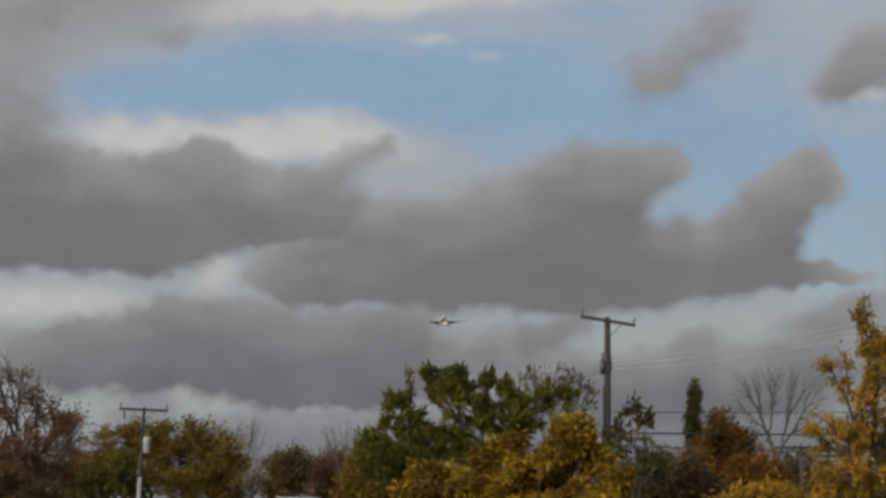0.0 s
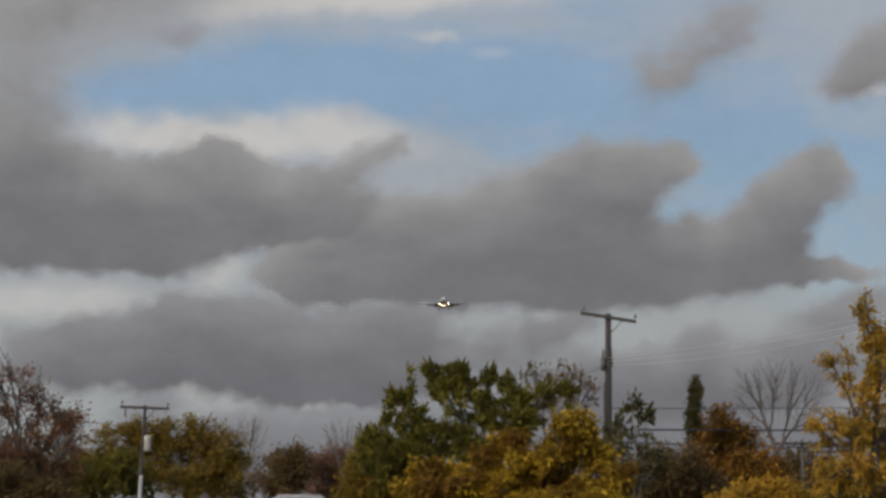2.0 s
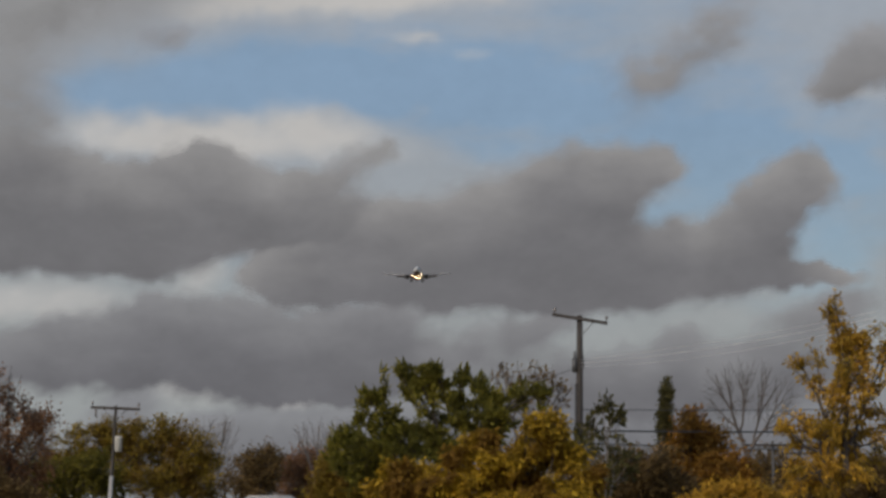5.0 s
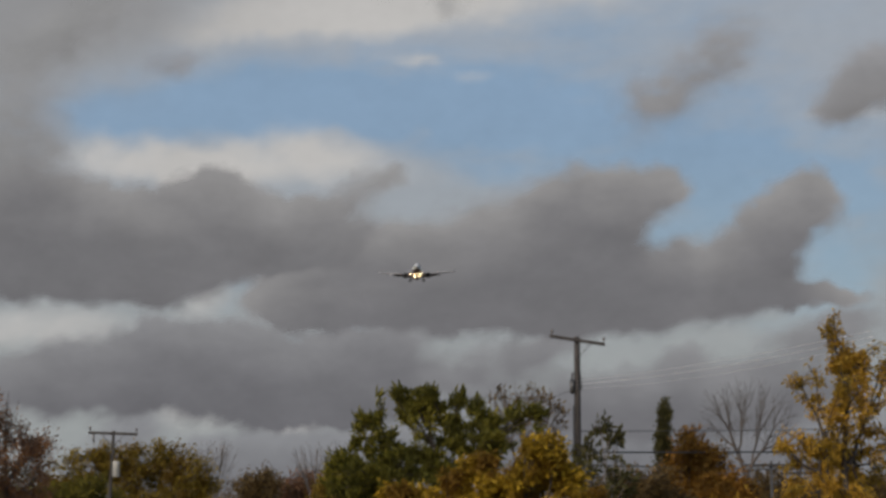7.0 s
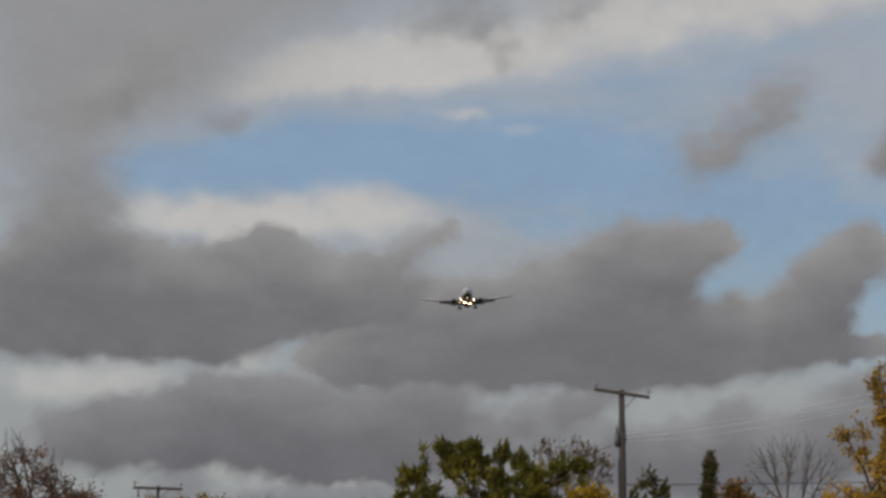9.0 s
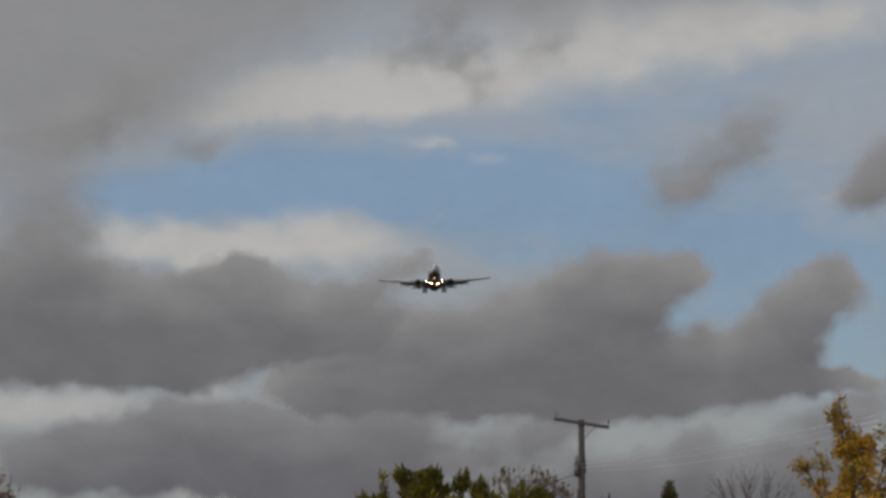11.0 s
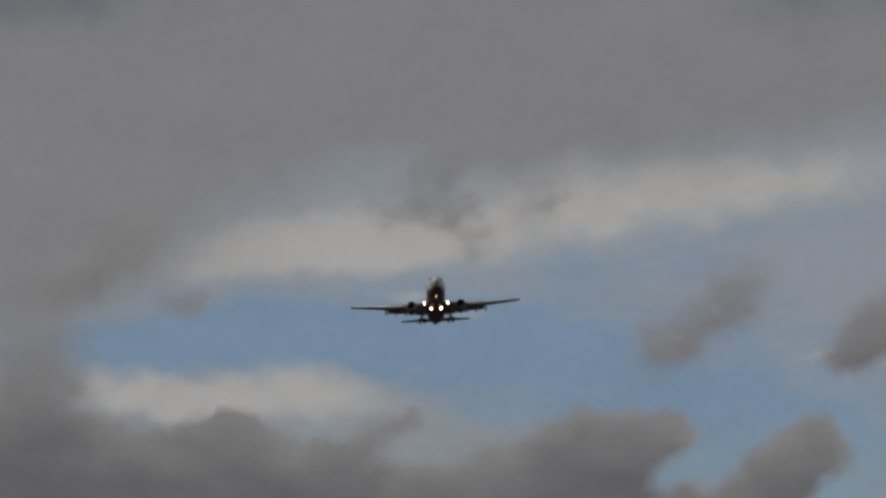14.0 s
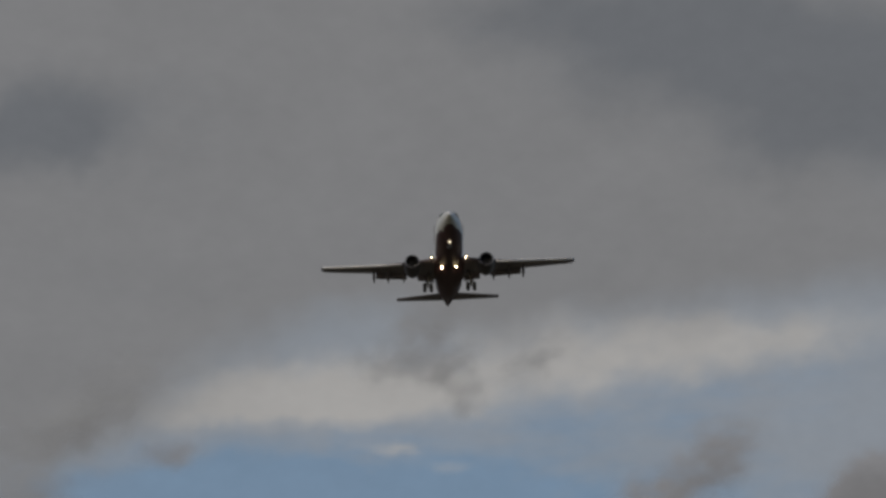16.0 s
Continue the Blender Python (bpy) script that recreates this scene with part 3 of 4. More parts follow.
tree("dark_shrub", (-14.30, 72.0), [(-0.90, 0.0, 3.70, 1.50, 1.00, 1.2), (0.60, 0.3, 3.20, 1.30, 0.90, 1.0), (-2.2, 0.2, 3.9, 1.2, 1.0, 1.0)], "dark olive undergrowth below the half-bare tree", 33, LEAF_BROWN, tips=240, each=60, spread=0.16, size=0.16, trunk_top=0.7, category="shrub")
tree("oak_tree", (-15.95, 122.0), [(-3.30, -1.16, 7.44, 2.32, 1.65, 1.0), (-1.34, 0.00, 8.43, 2.15, 1.26, 1.2), (1.30, 1.16, 8.26, 2.32, 1.26, 1.2), (3.30, -0.37, 7.28, 1.49, 1.49, 1.0), (0.02, 1.07, 6.46, 4.30, 1.82, 1.6), (-3.92, -1.32, 5.80, 2.65, 1.65, 1.0), (2.67, 0.00, 5.47, 2.32, 1.65, 1.0)], "round olive and gold autumn tree", 14, LEAF_OLIVE, tips=420, each=80, spread=0.22, size=0.2, trunk_top=2.5)
tree("dark_shrub", (-19.22, 114.0), [(-1.18, -1.08, 5.22, 2.16, 1.55, 1.0), (1.57, 0.00, 5.53, 2.16, 1.55, 1.0), (-2.71, 1.08, 4.92, 2.16, 1.39, 0.8)], "dark olive shrub at the foot of the pole", 15, LEAF_MOSS, tips=240, each=50, spread=0.25, size=0.22, trunk_top=0.7, category="shrub")
tree("bare_tree", (-14.75, 150.0), [(-0.83, -0.71, 9.99, 1.42, 1.42, 1.0), (0.99, 0.00, 10.40, 1.42, 1.42, 1.0), (0.21, 0.92, 8.38, 1.83, 1.22, 1.0)], "small leafless grey tree", 16, None, BARK_GREY, tips=260, twig=0.011, trunk_top=3.0)
tree("brown_tree", (-11.77, 165.0), [(-0.21, -0.85, 8.61, 1.70, 1.70, 1.0), (-0.86, 0.00, 6.84, 1.79, 1.79, 1.0)], "brown-green tree behind the house", 17, LEAF_BROWN, tips=160, each=46, spread=0.35, size=0.26, trunk_top=2.0)
tree("brown_tree", (-8.91, 170.0), [(-0.45, -1.04, 8.37, 2.07, 1.61, 1.0), (1.39, 0.00, 8.37, 1.61, 1.61, 1.0), (0.02, 1.38, 6.54, 2.77, 1.38, 1.0)], "rusty brown tree behind the house", 18, LEAF_RUST, tips=200, each=46, spread=0.35, size=0.26, trunk_top=2.0)
tree("bare_tree", (-6.65, 150.0), [(-0.82, -0.81, 9.59, 1.63, 1.42, 1.0), (0.80, 0.00, 9.99, 1.42, 1.63, 1.0)], "thin leafless tree in the distance", 19, None, BARK_GREY, tips=200, twig=0.011, trunk_top=3.5)
tree("twiggy_tree", (4.78, 88.0), [(-1.05, -0.36, 9.03, 0.72, 0.67, 1.0), (0.38, 0.00, 8.91, 1.07, 0.84, 1.0), (1.33, 0.36, 8.19, 0.72, 0.95, 0.8), (-0.58, -0.36, 7.71, 1.43, 1.19, 1.0)], "nearly bare twiggy tree with few leaves", 20, LEAF_BROWN, BARK_GREY, tips=260, each=2, spread=0.06, size=0.22, trunk_top=3.5, twig=0.009)
tree("young_tree", (7.40, 84.0), [(0.36, -0.28, 7.32, 0.57, 0.64, 1.0), (0.93, 0.00, 6.98, 0.46, 0.50, 0.7), (-0.22, 0.46, 6.30, 0.91, 0.91, 1.0), (0.45, -0.34, 5.40, 1.37, 1.14, 1.2), (-0.02, 0.40, 4.27, 1.59, 0.91, 1.0)], "thin young tree beside the power pole", 21, LEAF_DARK, BARK_GREY, tips=110, each=8, spread=0.07, size=0.3, trunk_top=2.0, twig=0.01, droop=-0.4)
tree("cypress_tree", (14.39, 120.0), [(0.09, -0.13, 10.65, 0.26, 0.78, 1.0), (0.00, 0.00, 9.29, 0.39, 1.14, 1.4), (0.01, 0.23, 7.67, 0.46, 1.46, 1.6), (-0.03, -0.12, 5.73, 0.49, 1.63, 1.4)], "slim dark columnar evergreen", 22, LEAF_DARK, tips=260, each=50, spread=0.13, size=0.18, trunk_top=8.0, wind=0.1, droop=-0.6)
tree("orange_tree", (13.53, 100.0), [(-0.25, -0.35, 7.60, 0.70, 0.87, 1.0), (0.36, 0.00, 6.79, 0.98, 0.81, 1.1), (-0.62, 0.46, 6.52, 0.92, 0.92, 1.0), (1.07, -0.31, 5.71, 1.22, 0.95, 1.0), (-0.97, 0.34, 5.04, 1.36, 1.08, 1.0), (0.38, -0.95, 4.91, 1.90, 1.08, 1.2), (1.99, 0.00, 4.78, 1.36, 0.95, 0.8)], "orange-brown autumn tree with a full crown", 23, LEAF_ORANGE, tips=330, each=46, spread=0.26, size=0.24, trunk_top=2.0)
tree("bare_tree", (17.61, 112.0), [(-1.63, -0.46, 10.29, 0.91, 1.21, 1.0), (-0.40, 0.00, 10.60, 1.06, 1.52, 1.0), (1.12, 0.61, 10.60, 1.21, 1.52, 1.0), (2.32, -0.27, 9.99, 1.06, 1.21, 1.0), (-1.05, 0.30, 8.77, 1.21, 1.21, 0.8), (1.67, -0.76, 8.47, 1.52, 1.21, 0.8), (0.33, 0.00, 9.38, 1.21, 1.21, 0.8)], "wide-spreading leafless dark tree", 24, None, BARK_MID, tips=620, twig=0.0058, power=0.5, trunk_top=6.3)
golden_tree = tree("golden_tree", (10.91, 54.0), [(-0.04, -0.12, 7.88, 0.25, 0.61, 1.3), (0.27, 0.00, 6.97, 0.59, 0.81, 1.4), (-0.76, 0.23, 6.67, 0.47, 0.32, 0.8), (-1.03, -0.07, 6.23, 0.26, 0.41, 0.5), (1.07, 0.22, 6.53, 0.88, 1.02, 1.2), (0.16, -0.48, 5.79, 0.95, 0.81, 1.2), (-0.60, 0.00, 4.62, 1.02, 0.81, 1.4), (0.71, 0.59, 4.48, 1.17, 1.02, 1.5), (-0.49, -0.33, 3.46, 1.32, 0.73, 1.3)], "tall golden-leaved tree with hanging sprays", 25, LEAF_GOLD, tips=215, each=50, spread=0.1, size=0.13, trunk_top=3.0, droop=0.9, twig=0.012)
tree("yellow_shrub", (8.72, 57.0), [(-0.03, -0.42, 3.03, 0.85, 0.34, 1.0), (-0.65, 0.00, 2.80, 0.77, 0.39, 1.0), (0.73, 0.46, 2.72, 0.93, 0.46, 1.0)], "low dull gold shrub", 26, LEAF_GOLD, tips=180, each=80, spread=0.18, size=0.13, trunk_top=0.8, category="shrub")
tree("brown_shrub", (13.20, 70.0), [(-1.5, 0.0, 3.1, 1.2, 0.8, 1.0), (0.2, 0.2, 3.6, 1.4, 1.0, 1.2), (1.7, -0.2, 3.9, 1.4, 1.0, 1.2), (3.2, 0.2, 3.7, 1.4, 1.0, 1.0)], "dull brown shrub behind the golden tree", 34, LEAF_BROWN, tips=260, each=46, spread=0.18, size=0.17, trunk_top=0.7, category="shrub")
tree("brown_shrub", (22.69, 130.0), [(-1.08, -0.88, 6.77, 1.76, 1.41, 0.8), (0.30, 0.00, 5.73, 2.47, 1.41, 1.0), (-3.21, 1.23, 5.38, 2.47, 1.41, 1.0), (2.38, -0.62, 5.03, 2.47, 1.41, 1.0)], "dull brown shrubs under the bare tree", 27, LEAF_BROWN, tips=240, each=36, spread=0.3, size=0.24, trunk_top=0.8, category="shrub")
tree("dark_shrub", (9.84, 92.0), [(-0.01, -0.75, 5.26, 1.50, 1.12, 1.0), (-1.02, 0.00, 4.28, 1.50, 1.00, 1.0), (1.21, 0.75, 4.28, 1.50, 1.00, 1.0)], "dark leafy shrubs behind the yellow tree", 28, LEAF_BROWN, tips=240, each=36, spread=0.3, size=0.24, trunk_top=0.8, category="shrub")
tree("olive_shrub", (-3.08, 85.0), [(-0.11, -0.48, 4.53, 0.97, 1.04, 1.0), (0.92, 0.00, 4.30, 1.38, 0.92, 1.0), (-0.68, 0.44, 3.66, 0.88, 0.58, 0.6)], "olive-green shrub beside the house", 29, LEAF_OLIVE, tips=220, each=50, spread=0.25, size=0.22, trunk_top=0.8, category="shrub")

brush = tree("far_brush", (-11.20, 185.0), [(-6.95, -1.50, 7.48, 3.01, 1.50, 1.0), (-2.98, 0.00, 8.47, 2.51, 2.01, 1.0), (0.02, 1.50, 7.97, 3.01, 2.01, 1.0), (4.01, -0.75, 8.47, 3.01, 2.26, 1.0), (-10.93, 1.00, 6.98, 4.01, 1.50, 1.0), (7.01, -1.50, 7.48, 3.01, 2.01, 1.0), (-24.94, 0.00, 8.72, 5.52, 3.01, 1.8), (-32.43, 2.26, 8.72, 4.51, 3.26, 1.5)], "brown leafless brush far behind the house", 31, LEAF_BROWN, BARK_GREY, tips=1000, each=26, spread=0.3, size=0.26, trunk_top=0.6, twig=0.01, category="brush")
tagged(brush, kind="stuff")
brush = tree("far_brush", (22.53, 150.0), [(-8.53, -1.42, 7.17, 2.85, 2.03, 1.0), (-4.90, 0.00, 6.77, 2.85, 2.03, 1.0), (-1.26, 1.42, 6.77, 2.85, 1.83, 1.0), (2.38, -0.61, 6.77, 2.44, 1.83, 1.0), (5.62, 0.71, 6.77, 2.85, 2.03, 1.0), (9.26, -1.42, 6.77, 2.85, 2.44, 1.0), (12.90, 0.00, 6.77, 2.85, 2.44, 1.0), (0.33, 6.10, 5.16, 12.20, 1.22, 1.0)], "dark brown brush far behind the poles", 32, LEAF_BROWN, BARK_GREY, tips=700, each=26, spread=0.3, size=0.26, trunk_top=0.6, twig=0.01, category="brush")
tagged(brush, kind="stuff")

# ---- poles and wires ----
def sag(a, b, drop, k=24):
    a, b = Vector(a), Vector(b)
    return [a.lerp(b, i / k) - Vector((0, 0, drop * 4 * (i / k) * (1 - i / k))) for i in range(k + 1)]


def insulator(bm, x, y, z):
    tube(bm, [(x, y, z), (x, y, z + 0.1)], 0.018, 6)
    tube(bm, [(x, y, z + 0.08), (x, y, z + 0.13), (x, y, z + 0.16), (x, y, z + 0.2), (x, y, z + 0.26)], [0.03, 0.075, 0.045, 0.07, 0.025], 10)


def power_pole(x, y, top, lean, arm_half, arm_tilt, arm_z, label, girth=0.2):
    thing = holder("power_pole", x, y, 0, label, "power pole", "wooden power poles")
    tip = Vector((lean * top, 0, top))
    bm = tube(bmesh.new(), [tip * (k / 8) for k in range(9)], [girth * (1 - 0.35 * k / 8) for k in range(9)], 14)
    part("post", bm, POLE_WOOD, thing)
    m = pose(lean * arm_z, -0.17, arm_z, 0, arm_tilt, 0)
    part("crossarm", block(bmesh.new(), (2 * arm_half, 0.11, 0.14), m, 0.012), POLE_WOOD, thing, smooth=False)
    for s in (-1, 1):
        bm = bmesh.new()
        insulator(bm, 0, 0, 0)
        bm.transform(m @ Matrix.Translation((s * (arm_half - 0.08), 0, 0.07)))
        part("insulator", bm, PORCELAIN, thing)
    return thing, m


main_pole, arm = power_pole(7.16, 92.0, 11.95, 0.012, 1.24, 9.3, 11.78, "tall weathered wooden power pole with a tilted crossarm")
bm = tube(bmesh.new(), [arm @ Vector((0.62, 0, -0.05)), (0.15, -0.16, 11.0)], 0.022, 6)
part("brace", bm, STEEL, main_pole)
bm = tube(bmesh.new(), [(0.27, 0.02, 9.6), (0.24, 0.0, 10.2), (0.2, 0, 10.9)], [0.05, 0.045, 0.03], 8)
part("cable_riser", bm, CABLE, main_pole)
bm = block(bmesh.new(), (0.2, 0.24, 0.62), pose(-0.12, -0.1, 9.72), 0.03)
tube(bm, [(-0.1, -0.14, 10.35), (-0.12, -0.14, 10.0)], 0.05, 8)
part("junction_box", bm, STEEL, main_pole)
bm = tube(bmesh.new(), [(-0.19, -0.08, 0.0), (-0.06, -0.08, 8.9)], 0.045, 8)
part("conduit", bm, CABLE, main_pole)

far_pole, arm2 = power_pole(-16.02, 109.0, 9.15, 0.045, 1.28, 2.5, 9.0, "wooden power pole with a pale transformer and white foot", 0.115)
bm = bmesh.new()
rings(bm, [[(0.0 + r * math.cos(a), r * math.sin(a), z) for a in [j * math.pi / 8 for j in range(16)]] for z, r in
           ((0.0, 0.2), (0.03, 0.235), (0.8, 0.235), (0.84, 0.25), (0.9, 0.22), (0.96, 0.12))])
bm.transform(pose(0.6, -0.26, 6.75) @ Matrix.Diagonal((0.78, 0.78, 0.85, 1)))
can = part("transformer", bm, CAN_GREY, far_pole, "pale grey transformer can")
bm = bmesh.new()
insulator(bm, 0.62, -0.3, 7.62)
part("bushing", bm, PORCELAIN, can)
bm = tube(bmesh.new(), [(0.0, 0, 0.0), (0.248, 0, 5.5)], [0.124, 0.102], 12)
part("sleeve", bm, WHITE_SLEEVE, far_pole, "white sleeve round the foot")
bm = bmesh.new()
tube(bm, [arm2 @ Vector((-1.02, 0, -0.07)), arm2 @ Vector((-0.98, 0, -0.5))], [0.06, 0.045], 8)
part("fuse_cutout", bm, PORCELAIN, far_pole)
for s in (-1, 1):
    bm = tube(bmesh.new(), [arm2 @ Vector((s * 0.6, 0, -0.05)), (0.37, -0.15, 8.35)], 0.02, 6)
    part("brace", bm, STEEL, far_pole)


def small_pole(place, top, half, label):
    thing = holder("power_pole", place[0], place[1], 0, label, "power pole", "wooden power poles")
    part("post", tube(bmesh.new(), [(0, 0, 0), (0, 0, top / 2), (0, 0, top)], [0.12, 0.1, 0.08], 12), GREY_POLE, thing)
    part("crossarm", block(bmesh.new(), (2 * half, 0.1, 0.13), pose(0, -0.16, top - 0.25), 0.01), POLE_WOOD, thing, smooth=False)
    for s in (-1, 1):
        bm = bmesh.new()
        insulator(bm, s * (half - 0.1), -0.16, top - 0.19)
        part("insulator", bm, PORCELAIN, thing)
    return thing


small_pole((20.21, 118.0), 7.73, 1.7, "grey wooden pole behind the shrubs")
small_pole((23.15, 126.0), 7.63, 1.2, "slim grey pole in the distance")


def wire(points, r, material, label, name="power_line"):
    ob = part(name, tube(bmesh.new(), points, r, 6), material)
    return tagged(ob, label, "power line", "overhead wires")


HANG = (7.24, 91.80, 9.97)
for k, (drop, r, top) in enumerate(((0.15, 0.006, 8.68), (0.2, 0.008, 8.51), (0.3, 0.006, 8.34))):
    wire(sag((HANG[0], HANG[1], HANG[2] - 0.16 * k), (13.8, 62.0, top), drop), r, BARE_WIRE, "thin bright wire running down from the pole")
wire(sag((HANG[0], HANG[1], HANG[2] - 0.3), (3.38, 130.00, 11.34), 0.3), 0.012, CABLE, "thin dark wire leaving the pole")
for a, b, r in (((7.28, 92.3, 7.79), (25.97, 112.0, 9.14), 0.022), ((7.27, 92.3, 6.86), (25.93, 112.0, 7.93), 0.045), ((7.26, 92.3, 6.32), (21.84, 117.0, 7.2), 0.04)):
    wire(sag(a, b, 0.05), r, CABLE, "dark sagging cable between the poles")


# ---- house ----
def house():
    x0, x1 = -9.67, -4.80
    top, eave = 4.29, 3.49
    thing = holder("house", (x0 + x1) / 2, 104, 0, "low house with a pale grey shingle roof", "house")
    w, d = (x1 - x0) / 2, 4.0
    part("wall", block(bmesh.new(), (2 * w - 0.5, 2 * d - 0.5, eave), pose(0, 0, eave / 2)), SIDING, thing, smooth=False)
    bm = bmesh.new()
    low = [bm.verts.new(p) for p in ((-w, -d, eave), (w, -d, eave), (w, d, eave), (-w, d, eave))]
    drop = [bm.verts.new((v.co.x, v.co.y, eave - 0.18)) for v in low]
    ridge = [bm.verts.new((-w + 1.4, 0, top)), bm.verts.new((w - 1.3, 0, top))]
    for f in ((low[0], low[1], ridge[1], ridge[0]), (low[2], low[3], ridge[0], ridge[1]), (low[1], low[2], ridge[1]), (low[3], low[0], ridge[0]), drop[::-1]):
        bm.faces.new(f)
    for i in range(4):
        bm.faces.new((drop[i], drop[(i + 1) % 4], low[(i + 1) % 4], low[i]))
    roof = part("roof", bm, SHINGLE, thing, smooth=False)
    part("ridge_cap", tube(bmesh.new(), [(-w + 1.4, 0, top), (w - 1.3, 0, top)], 0.07, 6), WHITE_SLEEVE, roof)
    for x in (-1.2, 1.2):
        pane = part("window", block(bmesh.new(), (0.9, 0.06, 1.1), pose(x, -d + 0.24, eave - 1.3)), GLASS_DARK, thing, smooth=False)
        part("window_frame", block(bmesh.new(), (1.02, 0.04, 0.08), pose(x, -d + 0.2, eave - 0.72)), WHITE_SLEEVE, pane, smooth=False)


house()


# ---- airliner: nose along -y, its origin midway between the two belly landing lights ----
def airliner():
    thing = holder("airliner", 0, 259, 90, "twin-engined jet airliner, wheels down and lights on", "airplane")
    CZ = 1.55  # height of the hull's axis over the origin
    # hull: stations of y, half-width, half-height, axis height
    stations = ((-15.9, 0.05, 0.05, -0.62), (-15.7, 0.22, 0.22, -0.6), (-15.1, 0.47, 0.48, -0.52), (-14.1, 0.8, 0.85, -0.38), (-12.8, 1.14, 1.28, -0.2), (-11.4, 1.47, 1.66, -0.06),
                (-9.4, 1.74, 1.92, 0.0), (-4.0, 1.87, 2.0, 0.0), (4.0, 1.88, 2.0, 0.0), (9.0, 1.86, 1.95, 0.02), (12.5, 1.55, 1.6, 0.3), (15.5, 1.08, 1.15, 0.68), (18.9, 0.62, 0.68, 0.98), (21.7, 0.18, 0.22, 1.15))
    k = 32

    def ring(y, w, h, c, lo=0.0, hi=2 * math.pi, grow=1.0):
        return [(w * grow * math.sin(lo + (hi - lo) * j / k), y, CZ + c + h * grow * math.cos(lo + (hi - lo) * j / k)) for j in range(k)]

    fuselage = part("fuselage", rings(bmesh.new(), [ring(*s) for s in stations]), HULL, thing, "pale hull over a dark belly")
    # belly skin just under the hull's lower third: maroon, underside shade in the colour
    bm = bmesh.new()
    loops = []
    for k3, s in enumerate(stations[3:]):
        half = radians(min(68, 26 + 16 * k3))
        lo, hi = math.pi - half, math.pi + half
        loops.append([(s[1] * 1.006 * math.sin(lo + (hi - lo) * j / 16), s[0], CZ + s[3] + s[2] * 1.006 * math.cos(lo + (hi - lo) * j / 16)) for j in range(17)])
    rings(bm, loops, close=False, cap=False)
    part("belly", bm, BELLY, fuselage, "maroon belly with shade in its colour")
    # wing-body fairing
    bm = rings(bmesh.new(), [[(w * math.sin(a), y, CZ - 1.45 + h * math.cos(a)) for a in [2 * math.pi * j / 20 for j in range(20)]] for y, w, h in
                             ((-4.5, 0.6, 0.1), (-3.2, 1.6, 0.22), (-1.0, 2.1, 0.27), (3.5, 2.1, 0.5), (6.5, 1.6, 0.45), (8.5, 0.5, 0.2))])
    part("wing_fairing", bm, BELLY, fuselage)
    # cockpit windows
    for s in (-1, 1):
        for x, y, z, turn in ((0.36, -13.3, 0.72, 14), (0.82, -12.95, 0.7, 42), (1.12, -12.4, 0.7, 62)):
            part("cockpit_window", block(bmesh.new(), (0.55, 0.06, 0.42), pose(s * x, y, CZ + z - 0.1, -38, 0, s * turn), 0.02), GLASS_DARK, fuselage, smooth=False)
    # cabin windows
    pane = bpy.data.meshes.new("cabin_window")
    bm = block(bmesh.new(), (0.05, 0.24, 0.36), None, 0.02)
    bm.to_mesh(pane)
    bm.free()
    pane.materials.append(GLASS_DARK)
    for s in (-1, 1):
        for j in range(40):
            w = new("cabin_window", pane)
            w.parent, w.location = fuselage, (s * 1.84, -9.3 + 0.5 * j, CZ + 0.42)

    def foil(span_points, thick):
        """Loops of a wing's section at (x, leading y, trailing y, z)."""
        loops = []
        for x, le, te, z in span_points:
            c = te - le
            up = [(x, le + c * u, z + thick * c * v) for u, v in ((0, 0), (0.08, 0.42), (0.3, 0.62), (0.6, 0.45), (1, 0.02))]
            dn = [(x, le + c * u, z + thick * c * v) for u, v in ((1, -0.02), (0.6, -0.25), (0.3, -0.36), (0.08, -0.28))]
            loops.append(up + dn)
        return loops

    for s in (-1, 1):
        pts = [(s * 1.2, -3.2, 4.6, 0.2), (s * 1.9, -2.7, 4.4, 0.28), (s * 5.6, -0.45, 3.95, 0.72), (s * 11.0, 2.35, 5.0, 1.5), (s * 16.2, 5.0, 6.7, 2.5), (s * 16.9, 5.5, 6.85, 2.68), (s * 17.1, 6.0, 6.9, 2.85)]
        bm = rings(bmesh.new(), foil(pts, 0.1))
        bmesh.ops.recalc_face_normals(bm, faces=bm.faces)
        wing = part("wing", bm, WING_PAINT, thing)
        # slats, drooped before the leading edge; sky reflection put into their pale colour
        bm = rings(bmesh.new(), foil([(s * 6.2, -0.65, 0.05, 0.45), (s * 9.4, 1.05, 1.7, 1.03), (s * 11.0, 1.8, 2.6, 1.35), (s * 16.4, 4.65, 5.3, 2.42), (s * 16.95, 5.2, 5.75, 2.66)], 0.26))
        bmesh.ops.recalc_face_normals(bm, faces=bm.faces)
        part("slat", bm, SLAT_METAL, wing, "pale metal slat")
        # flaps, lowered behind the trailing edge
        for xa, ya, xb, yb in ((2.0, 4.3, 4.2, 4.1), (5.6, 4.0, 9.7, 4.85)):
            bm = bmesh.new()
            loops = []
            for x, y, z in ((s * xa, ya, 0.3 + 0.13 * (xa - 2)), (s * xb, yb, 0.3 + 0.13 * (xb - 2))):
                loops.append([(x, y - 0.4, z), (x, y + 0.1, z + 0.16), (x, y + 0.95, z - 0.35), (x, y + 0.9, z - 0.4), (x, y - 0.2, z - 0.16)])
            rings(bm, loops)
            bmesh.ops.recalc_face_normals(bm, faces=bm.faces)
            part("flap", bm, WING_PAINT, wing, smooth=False)
